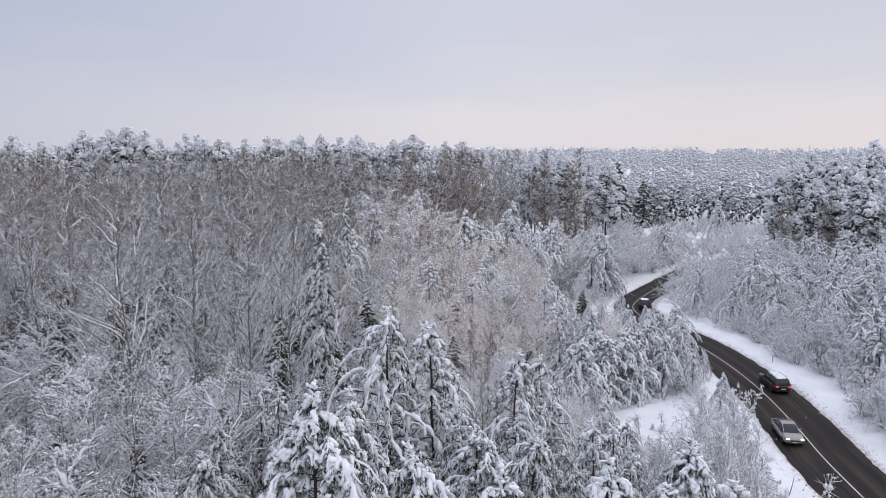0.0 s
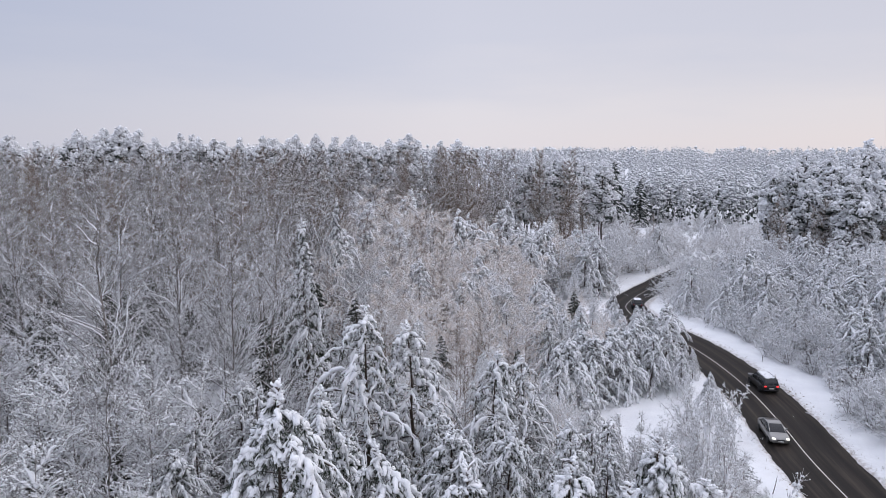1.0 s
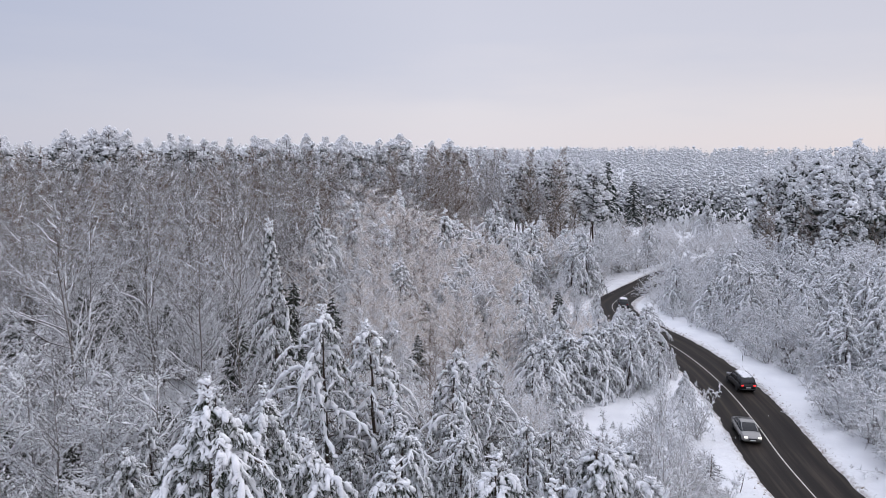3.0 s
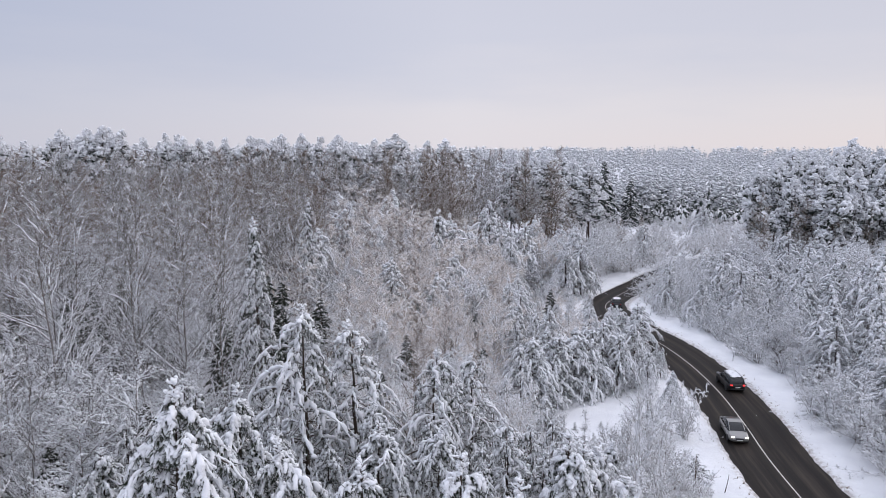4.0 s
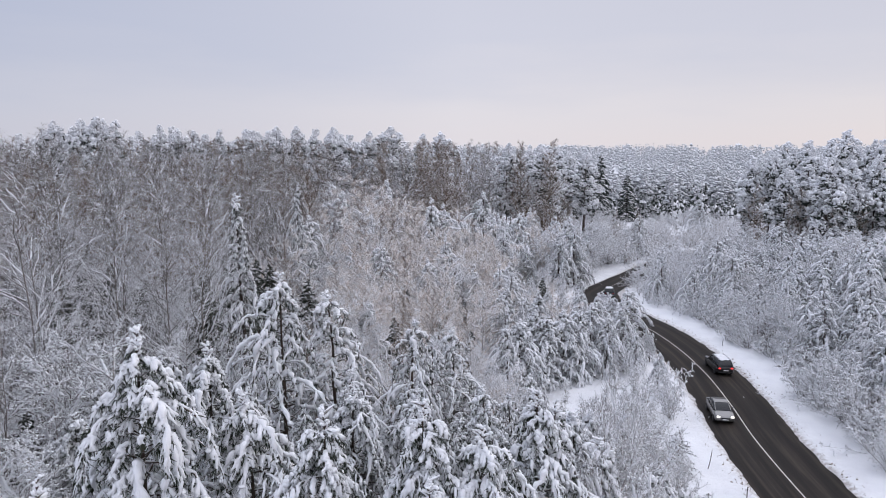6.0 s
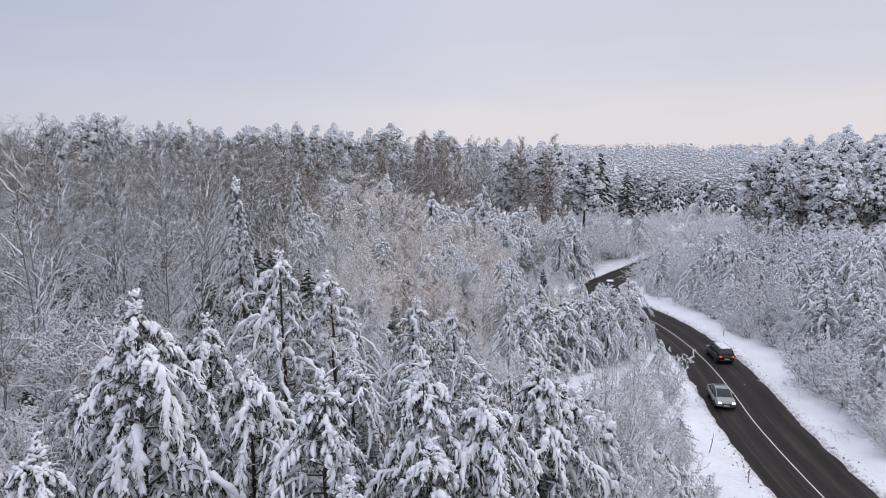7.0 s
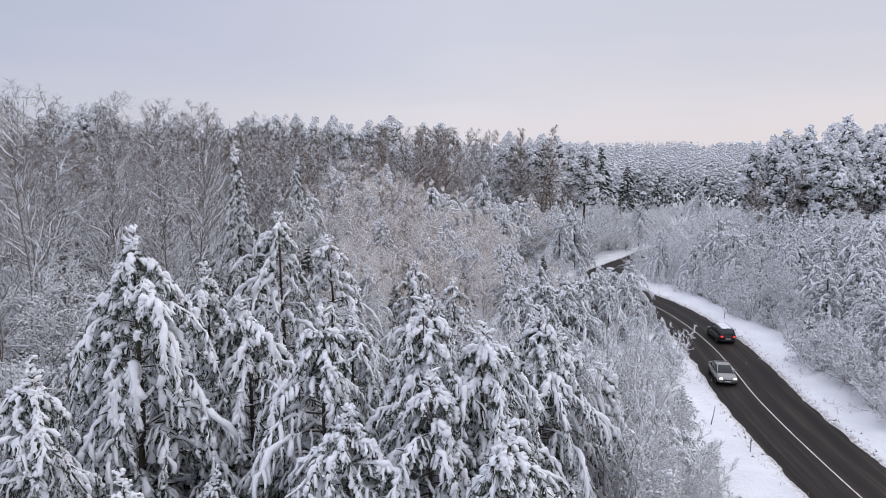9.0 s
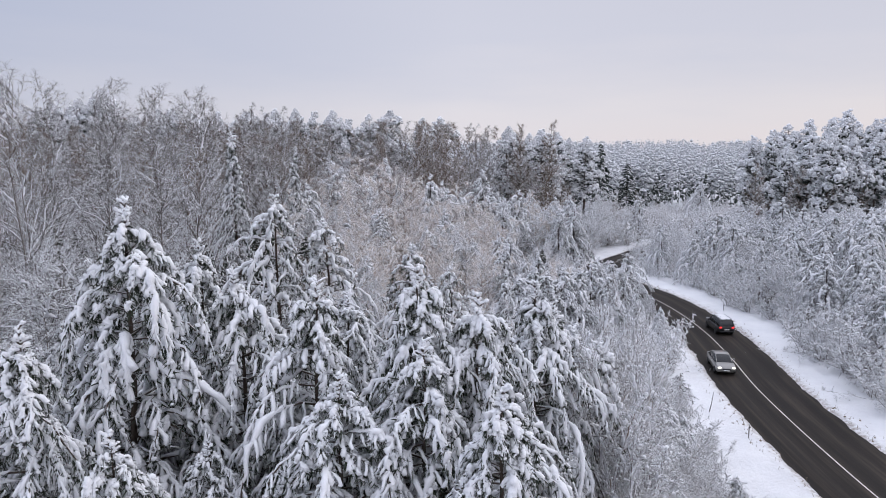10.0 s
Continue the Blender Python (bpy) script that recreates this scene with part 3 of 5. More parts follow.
def smoothstep(a, b, x):
    t = np.clip((np.asarray(x, float) - a) / (b - a), 0, 1)
    return t * t * (3 - 2 * t)


def road_z(y):
    return -2.6 * smoothstep(78, 135, y)


def road_offset(x, y):
    """Signed distance from the road's line: to the right is plus."""
    x, y = np.asarray(x, float).ravel(), np.asarray(y, float).ravel()
    out = np.full(len(x), 999.0)
    near = np.nonzero((np.abs(x - 45) < 70) & (y > -75) & (y < 180))[0]
    for c in np.array_split(near, max(1, len(near) // 2000)):
        if len(c) == 0:
            continue
        d = np.stack([x[c], y[c]], -1)[:, None] - LINE[None]
        k = (d**2).sum(-1).argmin(1)
        e = d[np.arange(len(c)), k]
        side = (e * LINE_NORM[k]).sum(-1)
        out[c] = np.hypot(*e.T) * np.where(side < 0, -1, 1)
    return out


def wave(x, y, f, seed):
    return (np.sin(x * f + seed) * np.cos(y * f * 1.13 + seed * 2.1) + 0.5 * np.sin(x * f * 2.3 - y * f * 1.7 + seed * 3.3)
            + 0.3 * np.cos(x * f * 4.1 + y * f * 3.7 + seed)) / 1.8


def ground_z(x, y, offset=None):
    shape = np.shape(x)
    x, y = np.asarray(x, float).ravel(), np.asarray(y, float).ravel()
    off = road_offset(x, y) if offset is None else offset
    rz = road_z(y)
    far = np.hypot(x, y)
    z = rz + 0.25 * wave(x, y, 0.12, 1.0) + 0.08 * wave(x, y, 0.9, 4.0)
    z += 3.0 * smoothstep(16, -8, x) * smoothstep(150, 60, y)             # the wood on the near side stands higher
    z += 3.0 * smoothstep(8, -30, x) * smoothstep(60, 150, y)
    z += 7.5 * smoothstep(250, 600, far) - 45 * smoothstep(620, 1300, far) + 0.5 * smoothstep(40, 60, x) * smoothstep(150, 80, y)
    edge = np.where(off < 0, ROAD_LEFT, ROAD_RIGHT) + 0.13 * wave(x, y, 1.3, 2.0) + 0.06 * wave(x, y, 4.5, 5.0)
    a = np.abs(off)
    bank = rz + 0.13 + 0.10 * wave(x, y, 1.1, 7.0) * smoothstep(0, 2, a - edge) + 0.05 * wave(x, y, 3.3, 3.0)
    verge = smoothstep(2.5, 7.0, a - edge)
    z = bank + (z - bank) * verge
    t = smoothstep(-0.05, 0.45, a - edge)
    z = (rz - 0.07) + (z - rz + 0.07) * t
    return z.reshape(shape)


def gz(x, y):
    return float(ground_z(np.array([x]), np.array([y]))[0])


def steps(fine0, fine1, fine, grow, lo, hi):
    mid = list(np.arange(fine0, fine1, fine))
    up, down, d = [], [], fine
    v = mid[-1]
    while v < hi:
        d *= grow
        v += d
        up.append(v)
    v, d = mid[0], fine
    while v > lo:
        d *= grow
        v -= d
        down.append(v)
    return np.array(down[::-1] + mid + up)


def build_ground():
    xs, ys = steps(19, 48, 0.32, 1.12, -3500, 3500), steps(26, 142, 0.42, 1.12, -3500, 3500)
    X, Y = np.meshgrid(xs, ys)
    Z = ground_z(X, Y)
    nx = len(xs)
    v = np.stack([X, Y, Z], -1).reshape(-1, 3)
    i = (np.arange(len(ys) - 1)[:, None] * nx + np.arange(nx - 1)[None]).ravel()
    g = Geo()
    g.add(v, np.stack([i, i + 1, i + nx + 1, i + nx], -1))
    me = g.mesh("ground", M_GROUND)
    off = road_offset(X, Y)
    near_edge = np.abs(off) - np.where(off < 0, ROAD_LEFT, ROAD_RIGHT)
    dirt = 0.85 * (1 - smoothstep(0.1, 0.75, near_edge)) + 0.12 * (1 - smoothstep(0.5, 2.5, near_edge))
    me.attributes.new("road_dirt", "FLOAT", "POINT").data.foreach_set("value", dirt.astype(np.float32))
    return tagged(new("ground", me), "snow-covered forest ground with a few dry grass tips", "ground", kind="structure")


def strip(name, left, right, lift, mat, label, category, cols, i0=0, i1=None):
    pts, nor = LINE[i0:i1], LINE_NORM[i0:i1]
    offs = np.linspace(-left, right, cols)
    P = pts[:, None] + nor[:, None] * offs[None, :, None]
    Z = road_z(pts[:, 1])[:, None] + lift + 0 * P[..., 0]
    v = np.concatenate([P, Z[..., None]], -1)
    n, m = len(pts), cols
    i = (np.arange(n - 1)[:, None] * m + np.arange(m - 1)[None]).ravel()
    g = Geo()
    g.add(v.reshape(-1, 3), np.stack([i, i + 1, i + m + 1, i + m], -1))
    me = g.mesh(name, mat)
    uv = me.uv_layers.new(name="UVMap")
    dist = np.concatenate([[0], np.cumsum(np.linalg.norm(np.diff(pts, axis=0), axis=1))])
    co = np.stack([np.broadcast_to(offs, (n, m)), np.broadcast_to(dist[:, None], (n, m))], -1).reshape(-1, 2)
    idx = np.zeros(len(me.loops), int)
    me.loops.foreach_get("vertex_index", idx)
    uv.data.foreach_set("uv", co[idx].astype(np.float32).ravel())
    return tagged(new(name, me), label, category, kind="structure")


build_ground()
strip("road", ROAD_LEFT + 0.8, ROAD_RIGHT + 0.8, 0.0, M_ASPHALT, "wet dark asphalt road winding between snowy verges", "road", 15)
strip("road_line", 0.048, 0.048, 0.006, M_LINE, "thin worn white centre line on asphalt", "road marking", 2)

# ---- planting ----
KINDS = {}
PLANTED = {}


def kind(name, label, category, group, near, far=None, limit=1e9):
    """A kind of tree: specimens (height, maker) for trees nearer than limit, and simpler ones for those farther off."""
    KINDS[name] = (label, category, group, near, far or near, limit)


def plant(name, x, y, h, which=None, spin=None, sink=0.05, broad=1.0, lean=2.0):
    """Sets one tree of that kind, h metres high, on the ground at x, y."""
    label, category, group, near, far, limit = KINDS[name]
    close = math.hypot(x - 4, y) < limit
    specimens = near if close else far
    which = random.randrange(len(specimens)) if which is None else which % len(specimens)
    spin = random.uniform(0, 360) if spin is None else spin
    h0, maker = specimens[which]
    wide = h / h0 * random.uniform(0.9, 1.2) * broad
    s, m = (wide, wide, h / h0), pose(x, y, gz(x, y) - sink, random.uniform(-lean, lean), random.uniform(-lean, lean), spin)
    key = (name, close, which)
    if key not in PLANTED:
        ob = new(name)
        for pname, me, plabel in maker():
            tagged(new(pname, me), plabel, kind="" if pname == "trunk" else "stuff").parent = ob
        tagged(ob, label, category, group)
        ob.matrix_basis = m @ Matrix.Diagonal((*s, 1))
        PLANTED[key] = (ob, s)
        return ob
    first, s0 = PLANTED[key]
    return copy_thing(first, m @ Matrix.Diagonal((*(a / b for a, b in zip(s, s0)), 1)))


def made(fn, *a, **k):
    return lambda: fn(*a, **k)


kind("laden_pine", "young pine bowed under thick lumps of fresh snow", "conifer tree", "young pines below the camera",
     [(12.0, made(laden_conifer, 11 + i, 12.0, 0.36, 0.58, 6, 24, 7, 5, 5, 0.95, 0.5, 0.06, 0.95)) for i in range(6)],
     [(12.0, made(laden_conifer, 21 + i, 12.0, 0.34, 0.72, 6, 9, 6, 4, 4, 1.05, 0.1, 0.1, 0.7)) for i in range(3)], 33)
kind("slim_pine", "slim dark pine with bent boughs under snow", "conifer tree", "slim pines at the edge of the wood",
     [(15.0, made(laden_conifer, 27 + i, 15.0, 0.105, 0.5, 5, 12, 6, 4, 4, 1.0, 0.1, 0.07, 0.92)) for i in range(2)])
kind("snowy_conifer", "young conifer with drooping boughs under snow", "conifer tree", "young conifers",
     [(9.0, made(laden_conifer, 31 + i, 9.0, 0.36, 0.5, 6, 13, 5, 4, 4, 1.2, 0.1, 0.085, 0.97)) for i in range(4)],
     [(9.0, made(laden_conifer, 41 + i, 9.0, 0.38, 0.58, 6, 10, 4, 4, 3, 1.45, 0.1, 0.09, 0.95)) for i in range(4)], 70)
kind("dark_bush", "leafless brown thicket under the trees", "bush", "undergrowth of the wood",
     [(3.0, made(bare_tree, 171 + i, 3.0, M_TWIG, M_TWIG, 7, 5, 5, 0.05, 50, 0.45, 0.8, 4, joined=True)) for i in range(3)])
kind("birch", "tall leafless birch with snow along its branches", "birch tree", "bare trees of the wood",
     [(18.0, made(bare_tree, 51 + i, 18.0, M_BIRCH, M_TWIG, 38, 7, 5, 0.10, 44, 0.28, 0.85, 1, 0.038, specks=1000)) for i in range(5)],
     [(18.0, made(bare_tree, 61 + i, 18.0, M_BIRCH, M_TWIG, 28, 6, 6, 0.15, 46, 0.27, 1.3, 1, 0.055, specks=700)) for i in range(4)], 75)
kind("brown_tree", "leafless brown broadleaf tree dusted with snow", "broadleaf tree", "bare trees of the wood",
     [(18.0, made(bare_tree, 71 + i, 18.0, M_BROWN, M_BROWN, 34, 7, 6, 0.12, 44, 0.22, 1.3, specks=700)) for i in range(3)],
     [(18.0, made(bare_tree, 81 + i, 18.0, M_BROWN, M_BROWN, 30, 7, 6, 0.12, 44, 0.22, 1.7, joined=True)) for i in range(4)], 75)
kind("snow_lined_tree", "slender leafless tree, every branch lined with snow", "broadleaf tree", "snow-lined trees of the wood",
     [(10.0, made(bare_tree, 191 + i, 10.0, M_BIRCH, M_TWIG, 24, 8, 4, 0.05, 48, 0.42, 0.9, 1 + i % 2, 0.06, 0.5, 0.03, -0.04, 2000)) for i in range(5)],
     [(10.0, made(bare_tree, 196 + i, 10.0, M_BIRCH, M_TWIG, 20, 7, 4, 0.05, 48, 0.42, 1.1, 1, 0.066, 0.5, 0.03, -0.04, 1200)) for i in range(3)], 52)
kind("frosted_tree", "small leafless tree white with frost", "broadleaf tree", "frosted young trees",
     [(9.0, made(bare_tree, 91 + i, 9.0, M_FROST, M_DIM_FROST, 13, 6, 5, 0.05, 52, 0.42, 0.9, 3, 0.05, 0.5, specks=2400)) for i in range(5)],
     [(9.0, made(bare_tree, 101 + i, 9.0, M_FROST, M_DIM_FROST, 10, 6, 5, 0.05, 56, 0.42, 1.1, 3, 0.08, 0.5, specks=2600)) for i in range(5)], 55)
kind("tan_tree", "small leafless tree with tan twigs furred with frost", "broadleaf tree", "tan young trees between the road bends",
     [(9.0, made(bare_tree, 201 + i, 9.0, M_TAN, M_FROST, 14, 7, 6, 0.05, 48, 0.36, 0.9, 3, 0.048, 0.6, specks=1600)) for i in range(4)],
     [(9.0, made(bare_tree, 211 + i, 9.0, M_TAN, M_TAN, 11, 7, 5, 0.05, 50, 0.38, 1.2, 3, 0.06, 0.6, specks=800)) for i in range(4)], 62)
kind("sapling", "slender upright sapling with frosted brown twigs", "young tree", "saplings beside the verge",
     [(7.0, made(bare_tree, 221 + i, 7.0, M_FROST, M_DIM_FROST, 15, 6, 5, 0.08, 30, 0.24, 0.75, 4, 0.044, 0.8, 0.1, 0.0, 900)) for i in range(4)])
kind("frosted_bush", "leafless bush white with hoarfrost and snow", "bush", "frosted bushes",
     [(4.0, made(shrub, 111 + i, 4.0, 20, 8, 6, 0.8, 0.6, 0.054)) for i in range(4)],
     [(4.0, made(shrub, 121 + i, 4.0, 15, 7, 5, 1.1, 0.6, 0.085)) for i in range(4)], 75)
kind("broad_thicket", "broad low thicket white with hoarfrost", "bush", "thickets in the hollow",
     [(4.0, made(shrub, 181 + i, 4.0, 24, 6, 5, 1.4, 0.45, 0.10, 0.9)) for i in range(4)])
kind("small_spruce", "small dark spruce dusted with snow in the clearing", "spruce tree", "small spruces",
     [(3.0, made(frond_conifer, 161 + i, 3.0, 0.36, 0.2, 5, M_SPRIG, 0.4, 0.055)) for i in range(2)])
kind("understorey_spruce", "dark young spruce with little snow among bare trees", "spruce tree", "dark spruces under the wood",
     [(9.0, made(frond_conifer, 241 + i, 9.0, 0.22, 0.4, 7, M_UNDER, 0.5, 0.15, 6)) for i in range(3)])
kind("tall_pine", "tall pine with clumps of snow on its crown", "pine tree", "tall pines",
     [(24.0, made(mature_pine, 131 + i, 24.0)) for i in range(6)])
kind("dark_spruce", "dark spruce with little snow on its boughs", "spruce tree", "dark spruces",
     [(14.0, made(frond_conifer, 151 + i, 14.0, 0.2, 0.5, 7, M_DARK_SPRUCE, 0.45, 0.26)) for i in range(2)])


def to_top(name, x, y, ztop, **k):
    """Plants a tree whose tip is at that height above the datum."""
    return plant(name, x, y, ztop - gz(x, y) + 0.05, **k)


TAKEN = []


def free(x, y, gap):
    for (u, v, g) in TAKEN:
        if abs(x - u) < 8 and abs(y - v) < 8 and math.hypot(x - u, y - v) < 0.5 * (gap + g):
            return False
    return True


def anchor(name, rows, gap, broad=1.0):
    for x, y, z in rows:
        to_top(name, x, y, z, lean=0.4, broad=broad)
        TAKEN.append((x, y, gap))


def scatter(n, box, gap, choose, tries=40):
    """Up to n trees in the box x0, x1, y0, y1, none nearer than gap to the next; choose(x, y) gives kind and height, or None."""
    x0, x1, y0, y1 = box
    done = 0
    for _ in range(n * tries):
        if done >= n:
            break
        x, y = random.uniform(x0, x1), random.uniform(y0, y1)
        if not free(x, y, gap):
            continue
        got = choose(x, y)
        if not got:
            continue
        TAKEN.append((x, y, gap))
        to_top(got[0], x, y, got[1]) if got[2:] else plant(got[0], x, y, got[1])
        done += 1
    return done


def off_road(x, y):
    return float(road_offset(np.array([x]), np.array([y]))[0])


random.seed(7)
# young pines right below, by their tips
anchor("laden_pine", [(-4.7, 21.3, 17.0), (-5.0, 16.4, 14.1), (-1.1, 21.9, 14.6), (2.1, 20.4, 14.5), (4.9, 20.1, 15.0), (7.1, 20.0, 14.2), (5.3, 18.4, 13.2),
                      (7.2, 15.7, 12.7), (9.3, 24.8, 13.6), (-1.6, 13.5, 12.4), (3.5, 17.5, 12.4), (-2.7, 35.6, 16.2), (-0.8, 37.8, 14.6), (-3.6, 25.7, 15.0),
                      (1.5, 30.2, 11.9), (4.9, 41.3, 10.7), (6.2, 42.9, 11.1), (7.8, 34.1, 10.3), (11.2, 39.8, 8.0), (10.2, 26.7, 12.3), (4.2, 36.6, 13.4), (4.4, 31.0, 11.4)], 2.2, 1.08)
for cx_, cy_, ch_, cb_ in [(27.7, 79.0, 6.0, 1.2), (28.0, 72.8, 2.1, 1.2), (25.9, 80.6, 4.9, 1.25), (26.6, 84.4, 4.4, 1.2), (26.9, 88.6, 3.8, 1.1), (26.6, 72.0, 3.6, 1.2)]:
    plant("snowy_conifer", cx_, cy_, ch_, broad=cb_)
    TAKEN.append((cx_, cy_, 2.4))
anchor("snowy_conifer", [(23.7, 76.4, 6.1), (22.2, 72.2, 6.6), (11.7, 59.4, 6.8), (23.2, 83.6, 3.6), (13.7, 129.3, 14.1), (3.5, 113.5, 14.0), (19.0, 119.7, 10.9), (29.0, 119.4, 7.8), (38.7, 101.0, 7.5), (40.4, 92.1, 6.6),
                         (44.2, 88.8, 8.7), (63.5, 115.7, 9.8), (49.5, 83.1, 7.6), (45.2, 68.1, 7.1), (13.1, 65.2, 5.5), (-4.5, 126.2, 16.3),
                         (47.4, 102.8, 8.9), (58.6, 83.6, 10.9), (54.0, 85.2, 8.5)], 3.0)
# snowy conifers round the little clearing left of the road, and the clearing kept free
anchor("snowy_conifer", [(15.4, 62.2, 6.9), (19.2, 65.0, 6.8), (22.2, 66.4, 6.0), (12.8, 61.4, 6.9), (17.2, 64.6, 7.0), (20.9, 68.2, 6.8), (12.5, 51.0, 5.2), (14.6, 63.4, 7.2)], 2.2, 1.25)
anchor("snowy_conifer", [(27.6, 69.6, 3.3)], 2.0, 0.8)
anchor("snowy_conifer", [(17.4, 38.2, 5.6), (18.7, 41.0, 3.9), (16.6, 42.8, 4.4), (18.6, 34.2, 4.6), (17.0, 30.6, 5.4), (19.4, 29.0, 3.6)], 1.6, 1.15)
anchor("frosted_bush", [(22.2, 55.4, 4.6), (19.2, 52.3, 2.6)], 2.0)
anchor("frosted_bush", [(24.8, 54.2, 5.6), (20.3, 40.0, 4.6)], 1.5, 0.55)
anchor("snowy_conifer", [(11.8, 30.6, 10.2), (13.7, 34.4, 8.8), (15.6, 30.8, 7.4), (12.2, 27.2, 10.4), (17.4, 33.2, 6.2), (16.2, 37.4, 7.4)], 1.4)
anchor("sapling", [(12.8, 29.3, 11.8), (14.0, 31.6, 12.7), (12.0, 24.6, 13.0), (15.0, 32.6, 10.2)], 1.3, 0.6)
anchor("sapling", [(17.5, 38.1, 8.6), (12.5, 22.4, 9.2), (14.2, 26.0, 8.6), (13.4, 31.4, 8.6), (15.8, 29.4, 7.4), (11.9, 33.6, 8.8), (14.0, 36.0, 9.0), (16.6, 35.0, 8.8), (18.6, 41.0, 6.2), (15.6, 39.4, 8.2), (13.2, 39.2, 8.6), (19.6, 37.4, 5.4),
                   (13.7, 24.0, 8.0), (11.5, 26.2, 9.4), (15.2, 27.6, 7.0), (20.2, 35.6, 3.4), (18.9, 32.2, 4.4), (16.6, 27.4, 5.6), (21.6, 45.6, 3.2)], 1.3)
TAKEN += [(16.6, 57.0, 5.0), (19.6, 59.0, 5.0), (17.4, 53.4, 4.2), (20.8, 62.2, 3.0), (15.6, 54.2, 3.0), (21.6, 56.4, 3.0)]
anchor("slim_pine", [(-8.4, 46.8, 19.6), (-11.1, 79.0, 18.6)], 3.0)
anchor("birch", [(-9.9, 43.5, 22.2), (-17.5, 48.1, 23.2), (-18.0, 38.3, 22.8), (-13.6, 46.0, 22.2), (-21.0, 43.5, 22.6), (-26.5, 48.5, 23.2), (-20.3, 53.8, 23.4), (-44.0, 86.0, 23.7), (-29.5, 81.0, 23.6), (-20.0, 72.0, 24.0), (-36.0, 71.0, 24.3), (-23.2, 50.0, 23.4), (-26.0, 63.0, 23.9), (-34.0, 62.0, 23.9), (-15.0, 60.0, 23.0)], 4.0)
anchor("tall_pine", [(21.3, 166.5, 22.9), (33.5, 193.8, 22.8)], 5.0)
anchor("tall_pine", [(89.0, 143.0, 25.4), (78.6, 137.3, 23.3), (73.2, 140.8, 21.5), (75.8, 124.6, 20.2), (69.5, 141.5, 20.2), (93.5, 140.0, 23.4), (84.0, 139.0, 23.6),
                     (98.0, 144.0, 22.6), (81.5, 127.5, 19.6), (87.5, 129.0, 20.6), (71.5, 131.0, 18.4), (92.0, 130.0, 20.0)], 3.4, 0.82)
anchor("brown_tree", [(66.5, 131.0, 13.0), (70.5, 126.5, 13.5), (73.5, 129.0, 15.0), (77.5, 126.0, 13.5), (69.0, 136.0, 15.0), (80.0, 131.5, 15.0), (64.8, 127.0, 11.0), (84.5, 126.0, 13.0)], 2.0)
anchor("tall_pine", [(29.5, 196.0, 21.0), (37.5, 191.0, 22.0), (41.5, 197.0, 20.5), (25.5, 190.0, 22.0), (45.0, 192.0, 19.0)], 3.0)
# snow-capped crowns along the skyline of the wood
anchor("tall_pine", [(-68.2, 131.0, 27.1), (-66.8, 136.0, 26.2), (-63.3, 133.0, 27.5), (-60.6, 131.0, 27.9), (-60.3, 135.0, 27.6), (-56.2, 132.0, 27.2), (-55.8, 149.0, 26.9), (-54.3, 152.0, 26.6), (-50.9, 148.0, 26.0), (-48.5, 150.0, 25.7), (-43.4, 151.0, 26.0), (-36.4, 150.0, 25.7), (-33.8, 154.0, 25.8), (-31.9, 157.0, 26.7), (-27.8, 159.0, 26.8), (-23.1, 158.0, 26.1), (-19.8, 160.0, 26.5), (-11.6, 163.0, 25.7)], 3.0, 0.9)
anchor("dark_spruce", [(67.2, 228.7, 13.4), (56.2, 221.0, 19.6)], 5.0)
anchor("snowy_conifer", [(78.7, 193.4, 8.5)], 5.0, 1.2)
TAKEN += [(67.0, 222.0, 10.0), (65.0, 214.0, 9.0), (60.0, 226.0, 8.0)]


def near_wood(x, y):
    if off_road(x, y) > -6.5:
        return None
    r = random.random()
    return ("laden_pine", random.uniform(6.2, 9.0) - (0 if y > 17 else 2.0)) if r < 0.95 else ("frosted_tree", random.uniform(6, 8.5))


scatter(18, (-4, 13, 23, 37), 2.0, lambda x, y: ("laden_pine", random.uniform(7.0, 9.2)) if off_road(x, y) < -14 else None)
scatter(62, (-12, 15, 9, 38), 1.75, near_wood)


def left_wood(x, y):
    if y < 46:
        return ("snow_lined_tree", random.uniform(8, 11.5)) if random.random() < 0.85 else ("birch", random.uniform(11, 14))
    if y < 58 and random.random() < 0.3:
        return ("snow_lined_tree", random.uniform(9, 13))
    h = 11.6 + 8.4 * min(1, (y - 30) / 22) + random.uniform(-1.5, 1.0) - (2.0 if x < -0.56 * y else 0.0) + (2.0 if y < 80 else 0.0)
    h = min(h, 23.2 - gz(x, y))
    r = random.random()
    return ("birch", h) if r < (0.7 if y < 66 else 0.45) else ("brown_tree", h * 0.93) if r < 0.9 else ("frosted_tree", random.uniform(8, 12))


def left_ok(x, y):
    edge = -9 - 0.09 * max(0, y - 42) if y < 90 else -13
    if x > edge or x < -0.74 * y - 6:
        return None
    return left_wood(x, y)


scatter(34, (-52, -7, 30, 74), 3.0, lambda x, y: None if x < -0.74 * y - 4 else ("understorey_spruce", random.uniform(5.0, 7.5) + (1.5 if y > 50 else 0.0)))
scatter(46, (-42, -6, 16, 40), 2.4, left_ok)
scatter(140, (-85, -4, 40, 115), 3.2, left_ok)


def undergrowth(x, y):
    if x > -6 or x < -0.74 * y - 4:
        return None
    r = random.random()
    return ("snow_lined_tree", random.uniform(6, 10)) if r < (0.4 if y < 50 else 0.2) else ("frosted_bush", random.uniform(3, 5)) if r < (0.75 if y < 60 else 0.3) else ("dark_bush", random.uniform(3, 5.5))


